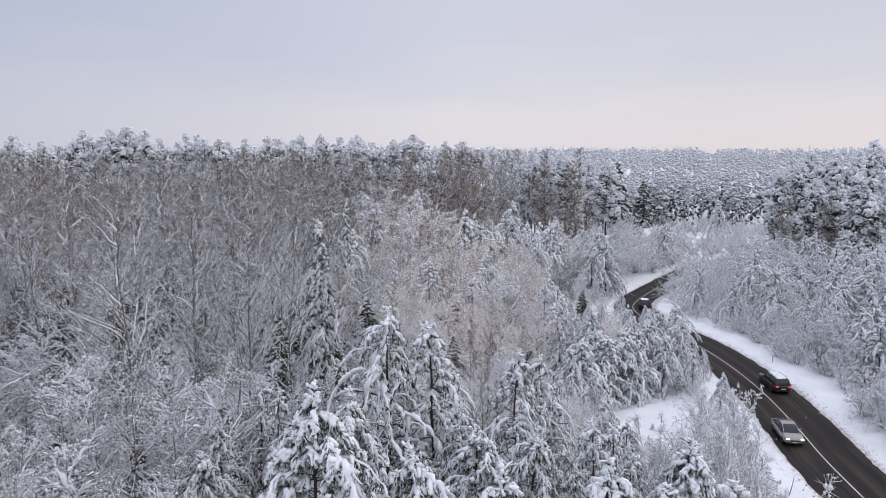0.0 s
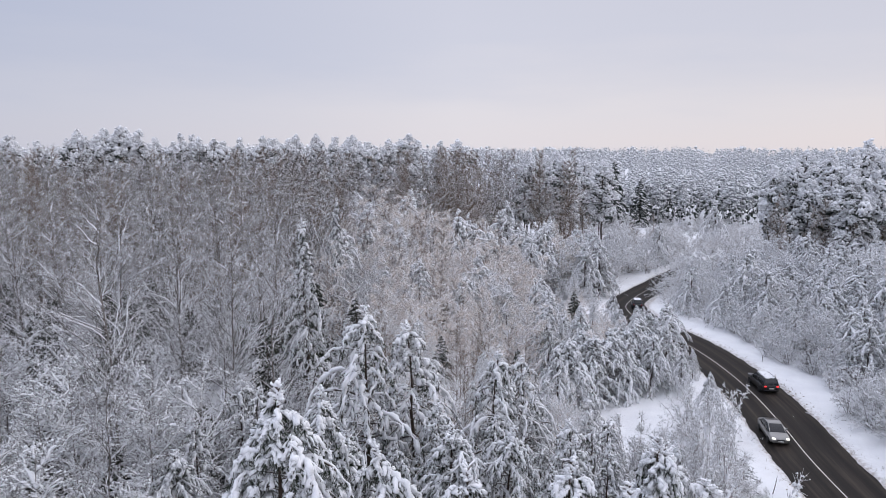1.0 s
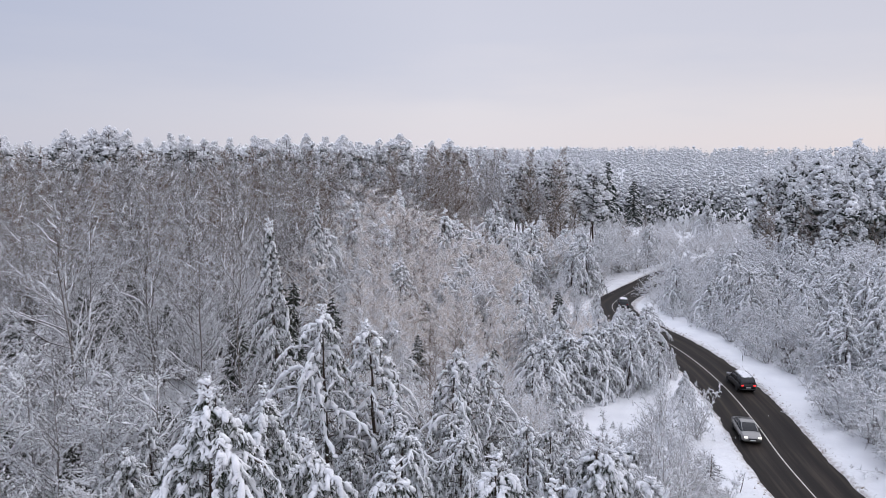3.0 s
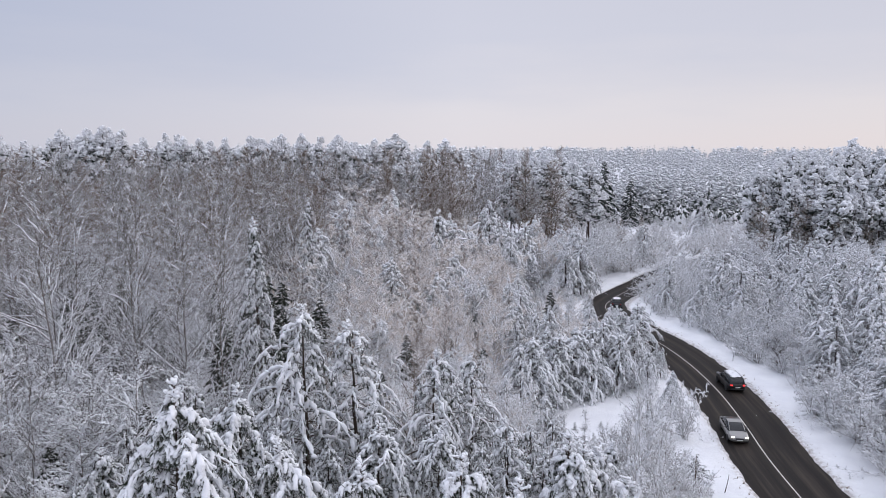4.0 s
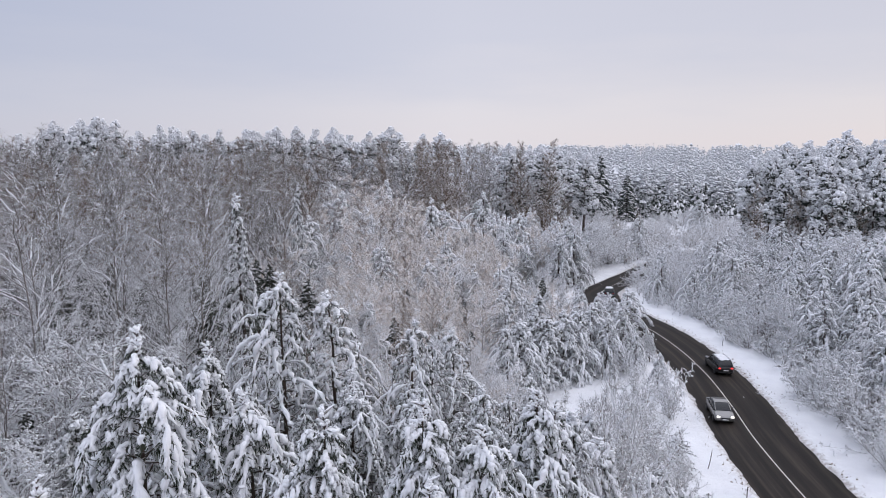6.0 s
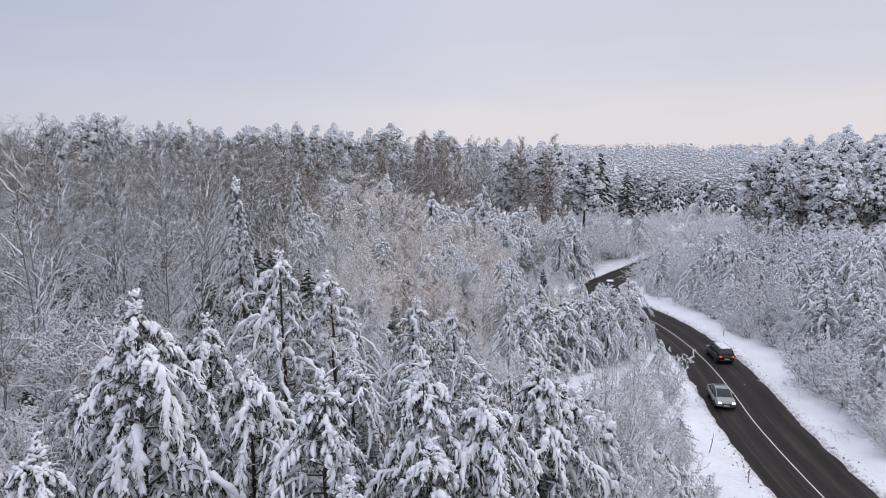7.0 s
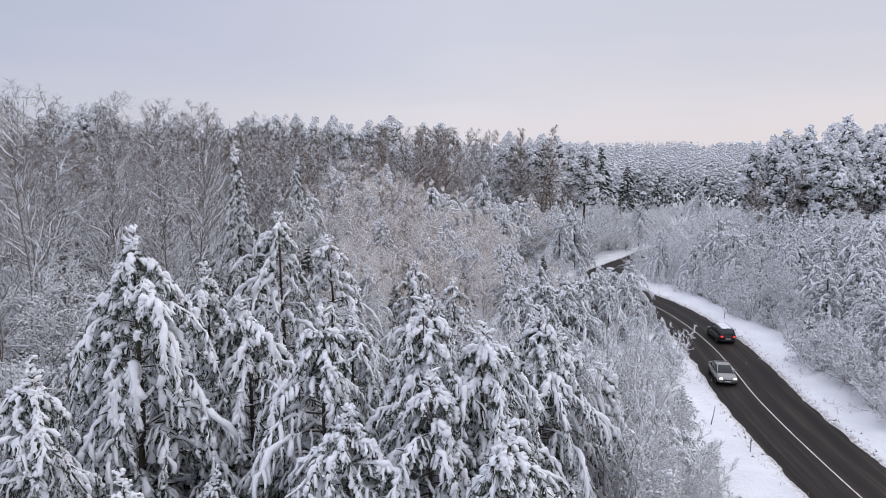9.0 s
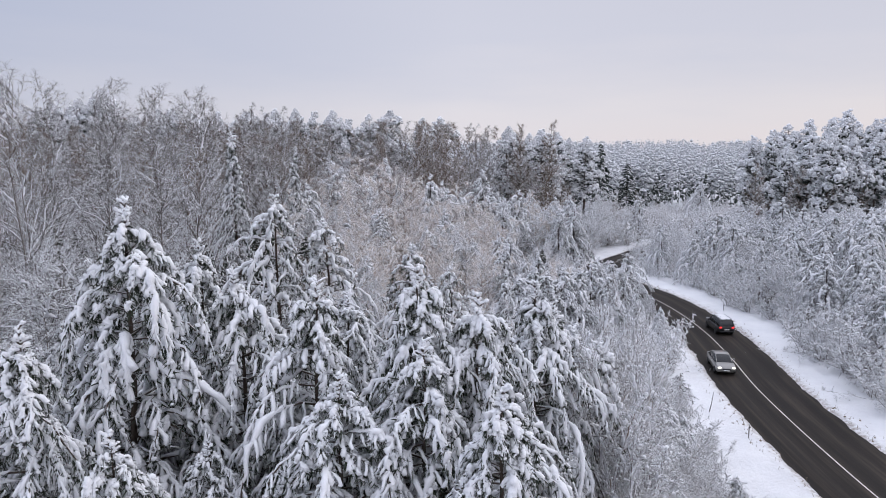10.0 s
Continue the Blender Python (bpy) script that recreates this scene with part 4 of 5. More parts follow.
scatter(64, (-46, -5, 30, 64), 1.5, lambda x, y: None if x < -0.74 * y - 4 else ("frosted_bush", random.uniform(3, 5)) if random.random() < 0.5 else ("snow_lined_tree", random.uniform(4.5, 7.5)))
scatter(110, (-60, -6, 24, 85), 1.6, undergrowth)


def middle(x, y):
    o = off_road(x, y)
    if o > -6.0 or x < -9 - 0.09 * max(0, min(y, 90) - 42):
        return None
    if 17 < x and y < 58:
        return None
    top = np.interp(y, [40, 60, 80, 130], [8.5, 7.5, 8.0, 12.0]) + np.interp(x, [-14, -4, 5, 20], [5, 3, 0, -2.5]) + random.uniform(-2.0, 1.5)
    h = max(2.5, top - gz(x, y))
    if 11 < x and 42 < y < 57:
        return ("frosted_bush", random.uniform(1.4, 2.4))
    if 78 < y < 116 and o > -15:
        h = min(h, random.uniform(2.6, 3.8))
    r = random.random()
    share = 0.13 if x < 3 else 0.24 if x < 11 else 0.5
    return ("snowy_conifer", h) if r < share else ("tan_tree", h) if r < share + 0.62 else ("frosted_tree", h) if r < share + 0.65 else ("birch", h * 1.05) if r < share + 0.66 else ("brown_tree", h * 1.05)


# the trees inside the bends, close to the asphalt
anchor("snowy_conifer", [(25.2, 66.0, 4.2), (24.4, 71.5, 5.6), (22.3, 68.0, 5.0), (21.8, 79.0, 6.0),
                         (24.8, 92.5, 4.5), (38.2, 101.5, 3.4), (41.0, 98.0, 4.0), (43.8, 101.0, 5.2), (40.2, 106.0, 3.2), (45.5, 95.0, 5.0)], 2.4)
anchor("frosted_tree", [(37.6, 108.5, 2.2), (41.5, 112.5, 2.6), (46.0, 113.0, 3.4), (45.0, 107.5, 3.6), (50.5, 110.0, 4.0), (37.0, 97.0, 2.6), (52.0, 117.0, 3.0),
                        (22.0, 104.0, 3.6), (23.0, 112.0, 3.4), (22.8, 97.0, 3.8), (47.5, 119.0, 2.4), (24.3, 62.0, 3.2)], 2.4)


def beyond(x, y):
    o = off_road(x, y)
    if abs(o) < 4.6 or o > 0:
        return None
    return ("frosted_tree", random.uniform(7, 11)) if random.random() < 0.6 else ("snowy_conifer", random.uniform(8, 12))


scatter(46, (8, 85, 112, 152), 3.0, beyond)
scatter(22, (-11, 28, 42, 120), 3.0, lambda x, y: ("understorey_spruce", random.uniform(3.0, 5.0)) if off_road(x, y) < -8 and not (11 < x and y < 58) else None)
scatter(250, (-13, 30, 40, 128), 2.3, middle)


def behind(x, y):
    if x > 60 or x < -0.74 * y - 8 or (x > 30 and y < 175) or (x > 12 and y < 154):
        return None
    top = 24.0 + random.uniform(-2.5, 1.2)
    if y > 168 and random.random() < (0.5 if -42 < x < -6 else 0.35 if x <= -42 else 0.07 if x < 20 else 0.0):
        return ("tall_pine", random.uniform(24.6, 27.0) - gz(x, y) - 0.03 * max(0, x))
    if 22 < x < 44 and y > 165:
        return ("tall_pine", random.uniform(19.0, 22.5) - gz(x, y)) if random.random() < 0.6 else ("brown_tree", random.uniform(12.0, 17.0))
    if x > 44:
        return ("frosted_tree", random.uniform(9.0, 13.0))
    return ("brown_tree", top - 1.0 - gz(x, y)) if random.random() < 0.7 else ("birch", top - 1.0 - gz(x, y))


scatter(90, (-70, 30, 118, 152), 3.4, behind)
scatter(170, (-140, 48, 112, 185), 4.2, behind)
# brush at the feet of the tall trees
scatter(34, (-20, 58, 134, 186), 3.2, lambda x, y: ("brown_tree", random.uniform(7, 12)) if off_road(x, y) < -6 and (x < 30 or y > 172) else None)


def right_side(x, y):
    o = off_road(x, y)
    if o < 7.5 + 1.0 * math.sin(y * 0.3) or x > 0.72 * y + 8:
        return None
    far = min(1.0, (x - 36) / 30)
    r = random.random()
    if r < (0.42 if o < 12 else 0.12):
        return ("frosted_bush", random.uniform(2.4, 4.4) + 1.5 * far)
    if r < (0.6 if o < 12 else 0.3):
        return ("frosted_tree", random.uniform(4.0, 6.0) + 4.0 * far)
    if r < 0.46 or o < 12:
        return ("frosted_tree", random.uniform(4.5, 7.0) + 4.0 * far) if o > 11 else ("frosted_bush", random.uniform(3.0, 4.8))
    return ("snowy_conifer", random.uniform(4.0, 7.0) + 4.0 * far)


anchor("frosted_bush", [(39.2, 53.5, 5.0), (38.0, 48.4, 4.4), (41.0, 57.5, 5.4), (37.3, 44.6, 4.0), (40.8, 66.5, 3.2), (41.8, 62.5, 4.2), (40.4, 47.5, 5.4)], 2.6)
scatter(14, (40, 84, 50, 120), 2.6, lambda x, y: ("understorey_spruce", random.uniform(2.5, 4.5) + 0.04 * (x - 38)) if off_road(x, y) > 11.5 else None)
scatter(235, (36, 92, 42, 128), 2.1, right_side)


scatter(18, (36, 62, 42, 100), 1.8, lambda x, y: ("dark_bush", random.uniform(2.2, 3.8)) if 8.8 < off_road(x, y) < 13 else None)


def hollow(x, y):
    if abs(off_road(x, y)) < 5.0:
        return None
    if y > 185:
        return ("frosted_bush", random.uniform(2.8, 4.2))
    return ("frosted_bush", random.uniform(4, 6.0)) if random.random() < 0.85 else ("frosted_tree", random.uniform(5, 8))


for tx, ty, th in [(38.6, 113.0, 4.5), (41.2, 118.5, 5.6), (44.0, 123.5, 6.2), (46.8, 128.5, 6.6), (50.5, 133.5, 7.0), (43.5, 116.5, 5.0), (54.5, 138.5, 7.0)]:
    plant("frosted_tree", tx, ty, th, broad=1.25)
    TAKEN.append((tx, ty, 2.6))


for k_ in range(0, len(LINE), 7):
    if 128 < LINE[k_, 1] < 164:
        tx, ty = LINE[k_] + LINE_NORM[k_] * random.uniform(5.2, 6.4)
        plant("broad_thicket", tx, ty, random.uniform(3.8, 5.2))
        TAKEN.append((tx, ty, 2.6))


def low_scrub(x, y):
    if abs(off_road(x, y)) < 5.5:
        return None
    return ("broad_thicket", random.uniform(3.2, 5.0) if y < 180 else random.uniform(2.6, 3.8))


scatter(80, (36, 84, 128, 200), 3.4, low_scrub)
scatter(110, (40, 130, 186, 242), 3.0, low_scrub)
scatter(120, (34, 125, 128, 228), 3.8, hollow)


def right_pines(x, y):
    if x < 7 + 0.435 * y or x > 0.75 * y + 10:
        return None
    return ("tall_pine", random.uniform(18.2, 21.0) + 6.0 * min(1.0, max(0.0, (x - 66) / 24)))


scatter(34, (62, 140, 122, 175), 4.6, right_pines)
scatter(34, (64, 140, 116, 172), 3.0, lambda x, y: ("brown_tree", random.uniform(6, 11)) if x > 9 + 0.435 * y and x < 0.75 * y + 10 else None)

# thicket between the young pines and the road


def thicket(x, y):
    if off_road(x, y) > -10.0 or x < 11 or (y < 30 and x > 18):
        return None
    r = random.random()
    if y > 42:
        return ("frosted_bush", random.uniform(1.4, 2.4))
    return ("snowy_conifer", random.uniform(3.0, 5.0)) if r < 0.5 else ("frosted_bush", random.uniform(2.4, 4.2)) if r < 0.85 else ("frosted_tree", random.uniform(4, 6))


scatter(30, (10, 22, 22, 52), 1.7, thicket)
# bushes on the near verge of the road
for bx, by, bh in [(18.6, 45.0, 2.6), (18.6, 38.0, 3.4), (16.6, 34.5, 3.8)]:
    plant("frosted_bush", bx, by, bh)


for sx, sy, sh in [(22.4, 45.3, 2.9), (21.9, 38.6, 1.9), (23.4, 48.0, 1.2), (20.3, 47.0, 2.2), (17.0, 53.6, 1.0), (16.0, 56.5, 0.8), (18.4, 57.0, 0.7)]:
    plant("small_spruce", sx, sy, sh)

# ---- cars on the road ----


def part(name, me_or_geo, mat, parent, label="", smooth=True):
    me = me_or_geo.mesh(name, mat, smooth) if isinstance(me_or_geo, Geo) else me_or_geo
    ob = new(name, me)
    ob.parent = parent
    return tagged(ob, label) if label else ob


def loft(rings, closed=True):
    """Skin over rings of equally many points, with flat ends."""
    g = Geo()
    r = np.array(rings)
    n, k, _ = r.shape
    i, j = np.arange(n - 1)[:, None] * k, np.arange(k)[None]
    q = np.stack([i + j, i + (j + 1) % k, i + k + (j + 1) % k, i + k + j], -1).reshape(-1, 4)
    g.add(r.reshape(-1, 3), q)
    if closed:
        g.f.append(np.array([list(range(k))[::-1]]))
        g.f.append(np.array([list(range((n - 1) * k, n * k))]))
    return g


def section(y, hw, z0, z1, power=5.0, k=20):
    th = (np.arange(k) + 0.5) * 2 * np.pi / k
    c, s_ = np.cos(th), np.sin(th)
    x = hw * np.sign(c) * np.abs(c) ** (2 / power)
    z = (z0 + z1) / 2 + (z1 - z0) / 2 * np.sign(s_) * np.abs(s_) ** (2 / power)
    return np.stack([x, np.full(k, y), z], -1)


def box_geo(x0, x1, y0, y1, z0, z1, bevel=0.015):
    bm = bmesh.new()
    bmesh.ops.create_cube(bm, size=1)
    bmesh.ops.scale(bm, vec=(x1 - x0, y1 - y0, z1 - z0), verts=bm.verts)
    bmesh.ops.translate(bm, vec=((x0 + x1) / 2, (y0 + y1) / 2, (z0 + z1) / 2), verts=bm.verts)
    bmesh.ops.bevel(bm, geom=bm.edges[:], offset=min(bevel, 0.3 * min(x1 - x0, y1 - y0, z1 - z0)), segments=2, affect="EDGES")
    g = Geo()
    g.v.append(np.array([v.co[:] for v in bm.verts]))
    for f in bm.faces:
        g.f.append(np.array([[v.index for v in f.verts]]))
    bm.free()
    return g


def ring_geo(radius, inner, width, x):
    """A tyre or rim: a turned ring about the x axis."""
    prof = [(inner, -width / 2), (radius * 0.93, -width / 2), (radius, -width * 0.35), (radius, width * 0.35), (radius * 0.93, width / 2), (inner, width / 2)]
    k = 20
    th = np.arange(k) * 2 * np.pi / k
    rings = [np.stack([np.full(k, x + w), r * np.cos(th), r * np.sin(th)], -1) for r, w in prof]
    return loft(rings)


def glow(name, colour, power):
    m, nt, b = material(name)
    b.inputs["Base Color"].default_value = (*colour, 1)
    b.inputs["Emission Color"].default_value = (*colour, 1)
    b.inputs["Emission Strength"].default_value = power
    return m


M_TYRE = plain("tyre_rubber", (0.02, 0.02, 0.02), 0.8)
M_RIM = plain("alloy_rim", (0.45, 0.45, 0.47), 0.35, 0.8)
M_GLASS = plain("tinted_car_glass", (0.012, 0.014, 0.017), 0.08)
M_PLASTIC = plain("black_trim", (0.02, 0.02, 0.021), 0.6)
M_LAMP = plain("clear_lamp_glass", (0.6, 0.6, 0.62), 0.1)
M_LIT = glow("lit_headlamp", (1.0, 0.96, 0.88), 1.6)
M_RED = glow("lit_tail_lamp", (0.9, 0.03, 0.03), 1.6)
M_RED_OFF = plain("red_lamp_glass", (0.25, 0.01, 0.012), 0.15)
M_PLATE = plain("plate", (0.7, 0.7, 0.68), 0.5)


def paint(name, colour, metal):
    m = plain(name, colour, 0.28, metal, 0.06, 30.0)
    m.node_tree.nodes["Principled BSDF"].inputs["Coat Weight"].default_value = 0.5
    return m


def build_car(name, label, mat, body, cabin, wheel_y, wheel_r, front_lit, rear_lit, roof_y, snow_roof, rails):
    """A car facing +y with its wheels on z = 0. body: stations (y, half width, bottom, top); cabin: stations (y, top, half width at the top)."""
    car = new(name)
    part("body", loft([section(*b) for b in body]), mat, car)
    belt = max(b[3] for b in body) - 0.06
    hw = max(b[1] for b in body)
    rings = []
    for y, zt, ht in cabin:
        hb = hw - 0.06
        rings.append([(-hb, y, belt - 0.02), (-(hb * 0.55 + ht * 0.45), y, belt + (zt - belt) * 0.55), (-ht, y, zt - 0.03), (-ht * 0.8, y, zt), (0, y, zt + 0.012),
                      (ht * 0.8, y, zt), (ht, y, zt - 0.03), (hb * 0.55 + ht * 0.45, y, belt + (zt - belt) * 0.55), (hb, y, belt - 0.02)])
    part("glasshouse", loft(rings), M_GLASS, car, "dark tinted glass")
    top = [c for c in cabin if roof_y[0] <= c[0] <= roof_y[1]]
    part("roof", loft([section(y, ht + 0.03, zt - 0.05, zt + 0.03, 4.0) for y, zt, ht in top]), mat, car)
    for i in (-1, 1):
        pil = Geo()
        for a, b in zip(cabin[:-1], cabin[1:]):
            pil.tubes(np.array([[(i * a[2], a[0], a[1] - 0.02), (i * b[2], b[0], b[1] - 0.02)]]), np.full((1, 2), 0.035), 6)
        mid = cabin[len(cabin) // 2]
        pil.tubes(np.array([[(i * (hw - 0.05), mid[0], belt), (i * (mid[2] + 0.01), mid[0], mid[1] - 0.03)]]), np.full((1, 2), 0.04), 6)
        part("pillar_frame", pil, mat, car)
    for sx in (-1, 1):
        for wy in wheel_y:
            tyre = part("wheel", ring_geo(wheel_r, wheel_r * 0.62, 0.21, sx * (hw - 0.09)), M_TYRE, car, "black winter tyre")
            tyre.location = (0, wy, wheel_r)
            part("rim", ring_geo(wheel_r * 0.61, 0.05, 0.16, sx * (hw - 0.08)), M_RIM, tyre, "grey alloy rim")
        y1, yb = body[-1][0], body[0][0]
        zf, zr = body[-2][3] - 0.14, body[1][3] - 0.2
        part("headlight", box_geo(*sorted((sx * 0.42, sx * 0.74)), y1 - 0.16, y1 + 0.03, zf - 0.09, zf + 0.06, 0.04), M_LIT if front_lit else M_LAMP, car, "clear headlight")
        part("taillight", box_geo(*sorted((sx * 0.50, sx * 0.78)), yb - 0.03, yb + 0.16, zr - 0.08, zr + 0.08, 0.03), M_RED if rear_lit else M_RED_OFF, car, "red tail light")
        part("mirror", box_geo(*sorted((sx * (hw - 0.02), sx * (hw + 0.17))), cabin[-2][0] + 0.15, cabin[-2][0] + 0.27, belt + 0.02, belt + 0.17, 0.05), mat, car)
        if rails:
            part("roof_rail", box_geo(*sorted((sx * 0.56, sx * 0.60)), roof_y[0] + 0.1, roof_y[1] - 0.1, cabin[2][1] + 0.03, cabin[2][1] + 0.09, 0.015), M_RIM, car, "silver roof rail")
    part("grille", box_geo(-0.36, 0.36, body[-1][0] - 0.1, body[-1][0] + 0.025, body[-1][3] - 0.22, body[-1][3] - 0.08, 0.02), M_PLASTIC, car, "black grille")
    part("bumper", box_geo(-hw * 0.8, hw * 0.8, body[0][0] - 0.06, body[0][0] + 0.12, 0.38, 0.55, 0.05), M_PLASTIC, car, "dark rear bumper")
    part("number_plate", box_geo(-0.26, 0.26, body[0][0] - 0.075, body[0][0] - 0.05, 0.62, 0.73, 0.005), M_PLATE, car, "pale plate")
    part("number_plate", box_geo(-0.26, 0.26, body[-1][0] + 0.01, body[-1][0] + 0.03, 0.42, 0.53, 0.005), M_PLATE, car, "pale plate")
    if snow_roof:
        g = Geo()
        rng = np.random.default_rng(3)
        cx = np.stack([rng.uniform(-0.5, 0.5, 70), rng.uniform(roof_y[0] + 0.2, roof_y[1] - 0.1, 70), np.full(70, cabin[2][1] + 0.01)], -1)
        clumps(g, rng, cx, rng.uniform(0.10, 0.24, 70), 0.22, 0.12)
        part("snow_patch", g, M_SNOW_LOAD, car, "thin snow left on the roof")
    return tagged(car, label, "car", "cars on the road")


def on_road(car, y, offset, towards, size=1.0):
    k = int(np.abs(LINE[:, 1] - y).argmin())
    x, yy = LINE[k] + LINE_NORM[k] * offset
    yaw = math.degrees(math.atan2(-LINE_TAN[k, 0], LINE_TAN[k, 1])) + (180 if towards else 0)
    slope = math.degrees(math.atan2(float(road_z(yy + 1) - road_z(yy - 1)), 2.0)) * (-1 if towards else 1)
    car.matrix_basis = pose(x, yy, float(road_z(yy)) + 0.004, slope, 0, yaw) @ Matrix.Scale(size, 4)


SEDAN = dict(body=[(-2.25, 0.70, 0.36, 0.84), (-2.12, 0.82, 0.27, 0.98), (-1.5, 0.87, 0.22, 1.02), (0, 0.88, 0.2, 0.98), (1.2, 0.87, 0.22, 0.95), (1.95, 0.82, 0.25, 0.86), (2.2, 0.70, 0.32, 0.74)],
             cabin=[(-1.75, 0.99, 0.66), (-1.05, 1.36, 0.58), (-0.3, 1.44, 0.58), (0.35, 1.41, 0.58), (1.2, 0.96, 0.68)], wheel_y=(-1.35, 1.35), wheel_r=0.315, roof_y=(-1.1, 0.4))
WAGON = dict(body=[(-2.3, 0.76, 0.40, 0.98), (-2.2, 0.88, 0.32, 1.1), (-1.4, 0.93, 0.26, 1.1), (0, 0.94, 0.25, 1.08), (1.2, 0.93, 0.27, 1.06), (1.95, 0.88, 0.3, 0.98), (2.3, 0.76, 0.38, 0.82)],
             cabin=[(-2.26, 1.1, 0.74), (-2.02, 1.60, 0.66), (-0.8, 1.72, 0.66), (0.3, 1.68, 0.65), (1.15, 1.06, 0.74)], wheel_y=(-1.38, 1.42), wheel_r=0.36, roof_y=(-2.1, 0.4))
on_road(build_car("sedan", "silver-grey saloon car with lit headlights on wet asphalt", paint("silver_paint", (0.27, 0.265, 0.255), 0.7), front_lit=True, rear_lit=False,
                  snow_roof=False, rails=False, **SEDAN), 55.2, -1.6, True, 0.93)
on_road(build_car("suv", "black estate car with glowing tail lights and snowy roof", paint("black_paint", (0.008, 0.008, 0.009), 0.0), front_lit=False, rear_lit=True,
                  snow_roof=True, rails=True, **WAGON), 67.7, 1.65, False, 0.92)
on_road(build_car("hatchback", "dark car with snow on its roof in the bend", paint("dark_paint", (0.012, 0.012, 0.014), 0.0), front_lit=False, rear_lit=False,
                  snow_roof=True, rails=False, **WAGON), 108.5, 1.7, False, 0.92)


# ---- small things on the verges ----
def marker_post(x, y, h):
    post = new("marker_post")
    g = Geo()
    g.tubes(np.array([[(0, 0, -0.1), (0, 0, h * 0.7), (0.01, 0, h)]]), np.array([[0.04, 0.038, 0.034]]), 8)
    part("shaft", g, plain("post_grey", (0.28, 0.27, 0.26), 0.7), post)
    b = Geo()
    b.tubes(np.array([[(0, 0, h * 0.72), (0.005, 0, h * 0.84)]]), np.array([[0.044, 0.042]]), 8)
    part("band", b, M_PLASTIC, post, "black band")
    c = Geo()
    clumps(c, np.random.default_rng(int(x)), np.array([[0.01, 0, h + 0.01]]), [0.045], 0.6, 0.08)
    part("snow_cap", c, M_SNOW_LOAD, post, "little cap of snow")
    post.matrix_basis = pose(x, y, gz(x, y), 3, -2, 20)
    tagged(post, "grey roadside marker post with a snow cap", "marker post", "marker posts")


for px_, py_, ph_ in [(37.7, 75.4, 0.7), (25.4, 41.0, 0.95)]:
    marker_post(px_, py_, ph_)


def stick(x, y, h, tilt, spin, label):
    g = Geo()
    u = np.linspace(0, 1, 6)
    p = np.zeros((1, 6, 3))
    p[0, :, 2] = h * u
    p[0, :, 0] = 0.06 * h * np.sin(u * 2.5)
    g.tubes(p, taper(1, 6, 0.014 + 0.012 * h, 0.012), 5)
    for k, s_ in enumerate((0.45, 0.65, 0.8)):
        q = p[0, 0] + (p[0, -1] - p[0, 0]) * s_
        g.tubes(np.array([[q, q + np.array([0.14 * (-1) ** k, 0.05, 0.16]) * h * 0.4]]), taper(1, 2, 0.014, 0.006), 4)
    ob = new("stick", g.mesh("stick", M_STEM))
    ob.matrix_basis = pose(x, y, gz(x, y) + 0.05, tilt, 0, spin)
    tagged(ob, label, "stick")


stick(24.5, 45.2, 1.5, 8, 30, "thin dead stem standing in the snow")
stick(35.75, 67.6, 4.4, 88, 1, "long fallen branch lying on the snowy verge")


def verge_grass():
    """Dry stems and clods along the broken edge of the ploughed snow."""
    rng = np.random.default_rng(9)
    g = Geo()
    k = rng.integers(150, 330, 900)
    side = np.where(rng.random(900) < 0.55, -1, 1)
    off = np.where(side < 0, -(ROAD_LEFT + 0.25), ROAD_RIGHT + 0.25) + side * np.abs(rng.normal(size=900)) * 0.5
    pt = LINE[k] + LINE_NORM[k] * off[:, None] + rng.normal(size=(900, 2)) * 0.15
    base = np.column_stack([pt, ground_z(pt[:, 0], pt[:, 1]) - 0.02])
    tip = base + np.column_stack([rng.normal(size=(900, 2)) * 0.07, 0.08 + 0.22 * rng.random(900) ** 2])
    g.tubes(np.stack([base, tip], 1), taper(900, 2, 0.014, 0.005), 3)
    pick = (rng.random(900) < 0.35) & (np.sin(k * 0.13) > 0.3)
    clumps(g, rng, base[pick] + [0, 0, 0.03], 0.03 + 0.06 * rng.random(int(pick.sum())), 0.6, 0.25, False)
    tagged(new("verge_stubble", g.mesh("verge_stubble", plain("dry_grass", (0.22, 0.17, 0.12), 0.9, 0, 0.4))), "dry grass and dirty snow clods along the asphalt", "grass", kind="stuff")


verge_grass()

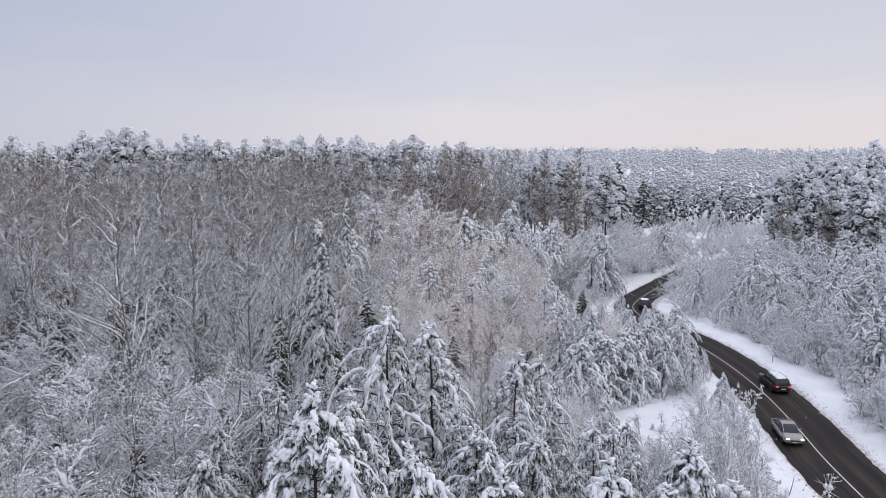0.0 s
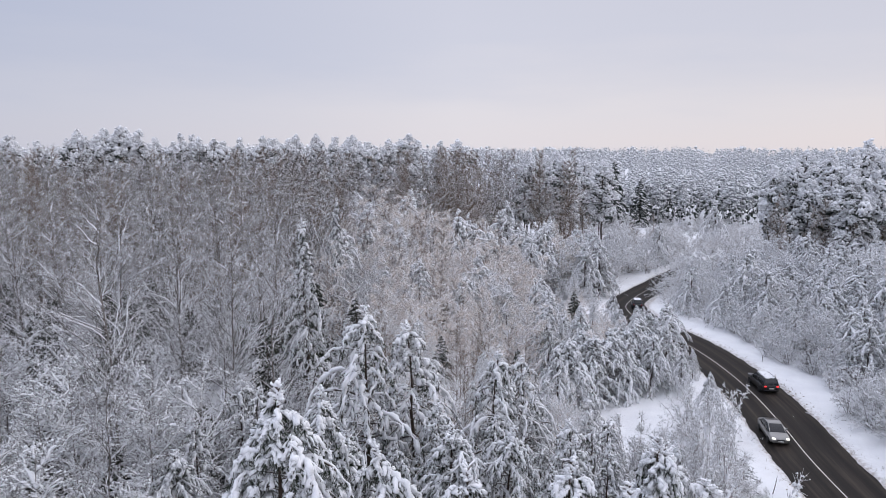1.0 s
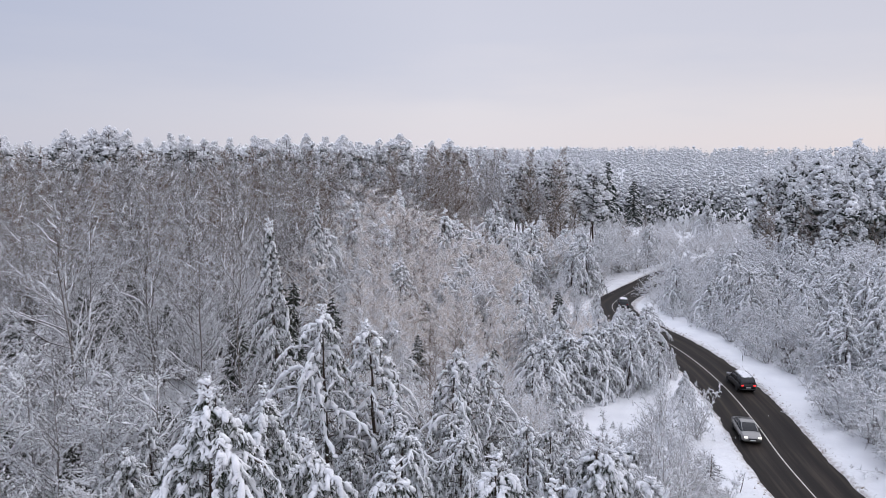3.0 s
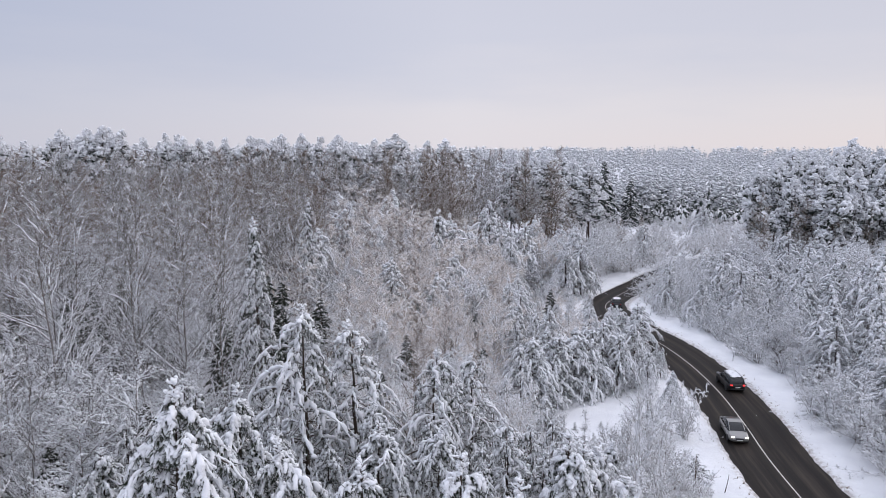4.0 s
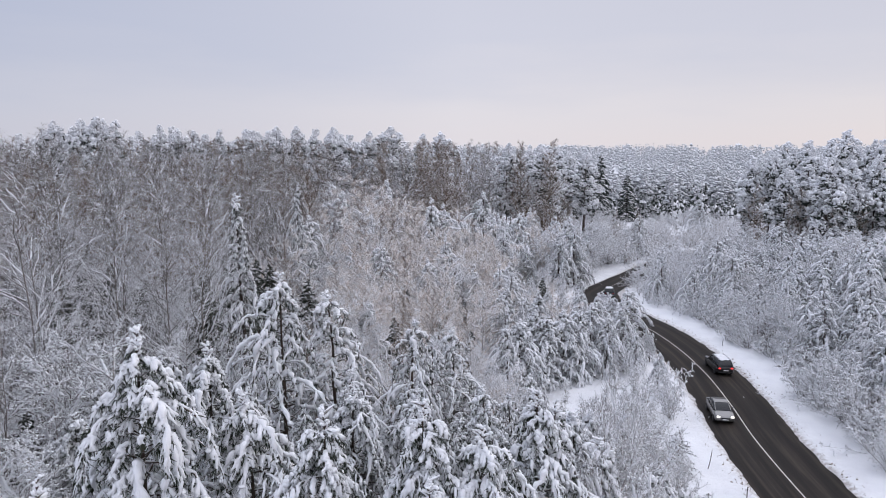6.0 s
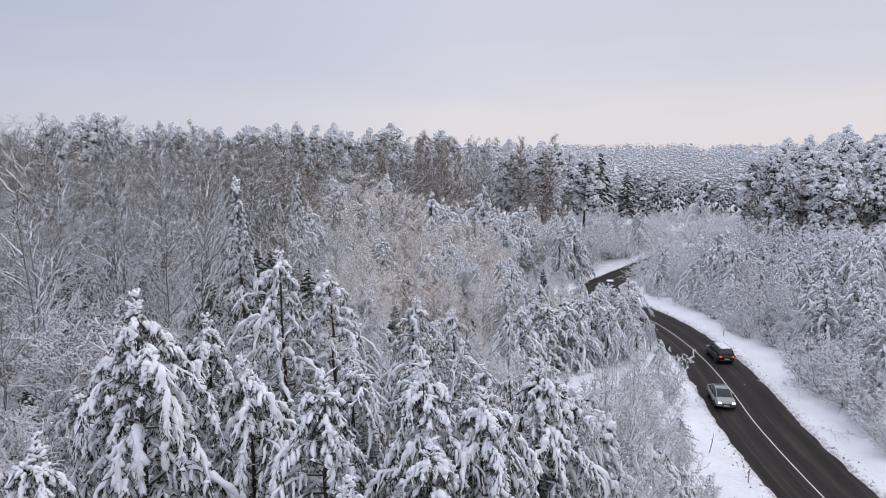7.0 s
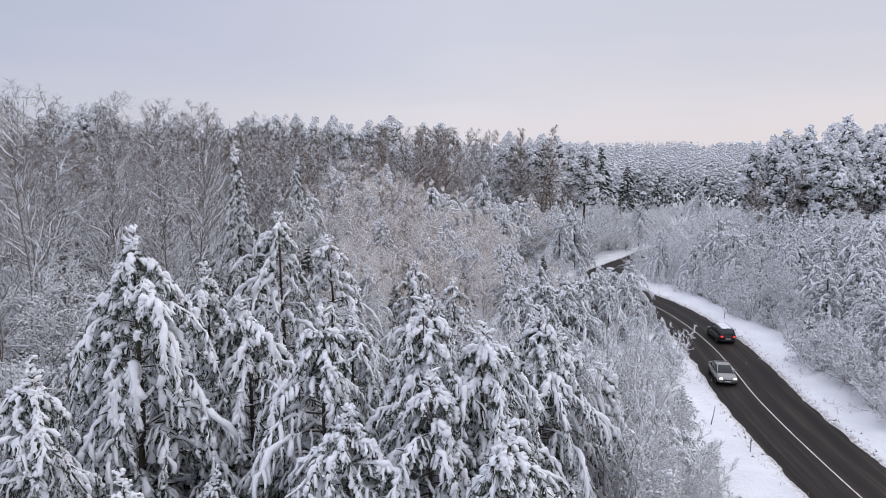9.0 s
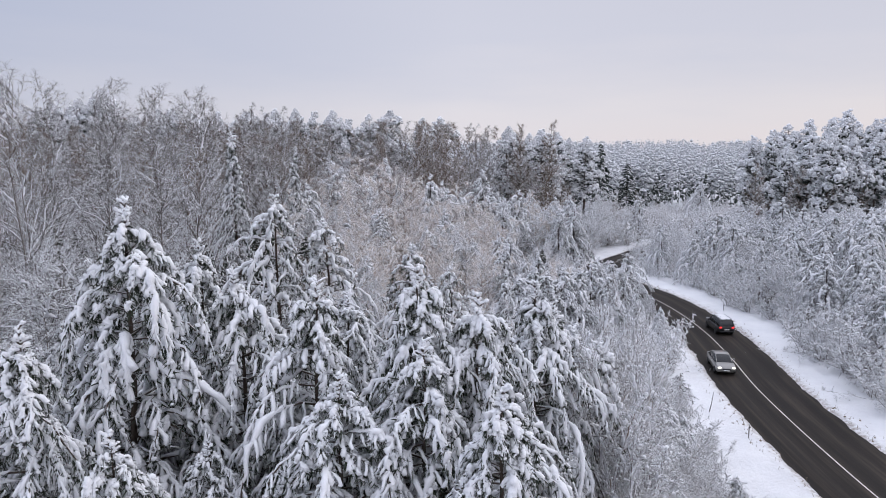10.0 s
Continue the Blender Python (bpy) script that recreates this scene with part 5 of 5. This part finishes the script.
# ---- far woods: one mass of pines to the skyline ----
def far_woods():
    rng = np.random.default_rng(5)
    crowns = Geo()
    pts = []
    while len(pts) < 1900:
        y = 232 + 400 * rng.random() ** 1.5 if len(pts) < 1400 else rng.uniform(430, 640)
        x = rng.uniform(-0.78 * y, 0.85 * y)
        if (x < 40 and y < 262) or (x < 0.02 * y and rng.random() < 0.8):
            continue
        pts.append((x, y))
    pts = np.array(pts)
    gnd = ground_z(pts[:, 0], pts[:, 1])
    h = rng.uniform(13.5, 19.5, len(pts))
    # every crown is a handful of snowy masses, each of several lumps
    masses, bits = 10, 8
    s = 0.36 + 0.64 * (np.arange(masses) + rng.random((len(pts), masses))) / masses
    prof = np.interp(s, [0.3, 0.5, 0.8, 1], [0.75, 1, 0.6, 0.05])
    az = rng.random((len(pts), masses)) * 6.28
    r = prof * rng.uniform(0.9, 1.9, (len(pts), 1)) * (0.35 + 0.75 * rng.random((len(pts), masses)))
    c = np.stack([pts[:, :1] + r * np.cos(az), pts[:, 1:] + r * np.sin(az), gnd[:, None] + h[:, None] * s], -1).reshape(-1, 1, 3)
    big = (0.5 + 0.6 * prof.ravel()) * (0.6 + 0.6 * rng.random(c.shape[0]))
    c = c + rng.normal(size=(c.shape[0], bits, 3)) * big[:, None, None] * [0.5, 0.5, 0.4]
    chips(crowns, rng, c.reshape(-1, 3), np.repeat(big, bits) * (0.35 + 0.35 * rng.random(c.shape[0] * bits)), 0.85)
    # coarser rows behind, up to the skyline
    rear = np.column_stack([rng.uniform(-0.8, 0.9, 900), rng.uniform(600, 950, 900)])
    rear[:, 0] *= rear[:, 1]
    rz = ground_z(rear[:, 0], rear[:, 1])[:, None] + rng.uniform(16, 19.5, (900, 1)) * (0.1 + 0.9 * rng.random((900, 26)))
    rc = np.stack([rear[:, :1] + 2.4 * rng.normal(size=(900, 26)), rear[:, 1:] + 2.0 * rng.normal(size=(900, 26)), rz], -1).reshape(-1, 3)
    chips(crowns, rng, rc, 0.8 + 0.9 * rng.random(len(rc)), 0.9)
    st = np.zeros((len(pts), 2, 3))
    st[:, 0], st[:, 1] = np.column_stack([pts, gnd - 0.3]), np.column_stack([pts, gnd + h * 0.9])
    crowns.tubes(st, taper(len(pts), 2, 0.2, 0.08), 3)
    # dark bits below the front crowns: boughs and brush that stand in for shade
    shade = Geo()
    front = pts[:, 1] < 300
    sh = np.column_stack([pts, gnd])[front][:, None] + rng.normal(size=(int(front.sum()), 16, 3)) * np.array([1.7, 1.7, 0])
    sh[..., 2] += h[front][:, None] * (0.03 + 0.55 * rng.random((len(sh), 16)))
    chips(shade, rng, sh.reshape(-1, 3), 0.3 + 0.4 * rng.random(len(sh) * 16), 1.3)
    # the crowns' colour has the haze of distance mixed in
    ob = new("far_woods", crowns.mesh("far_woods", M_FAR_HAZED))
    tagged(new("shade_boughs", shade.mesh("shade_boughs", M_CLUMP, False)), "dark boughs and brush standing in for the shade under the crowns").parent = ob
    return tagged(ob, "distant snowy pine woods reaching to the skyline", "woods", kind="stuff")


far_woods()
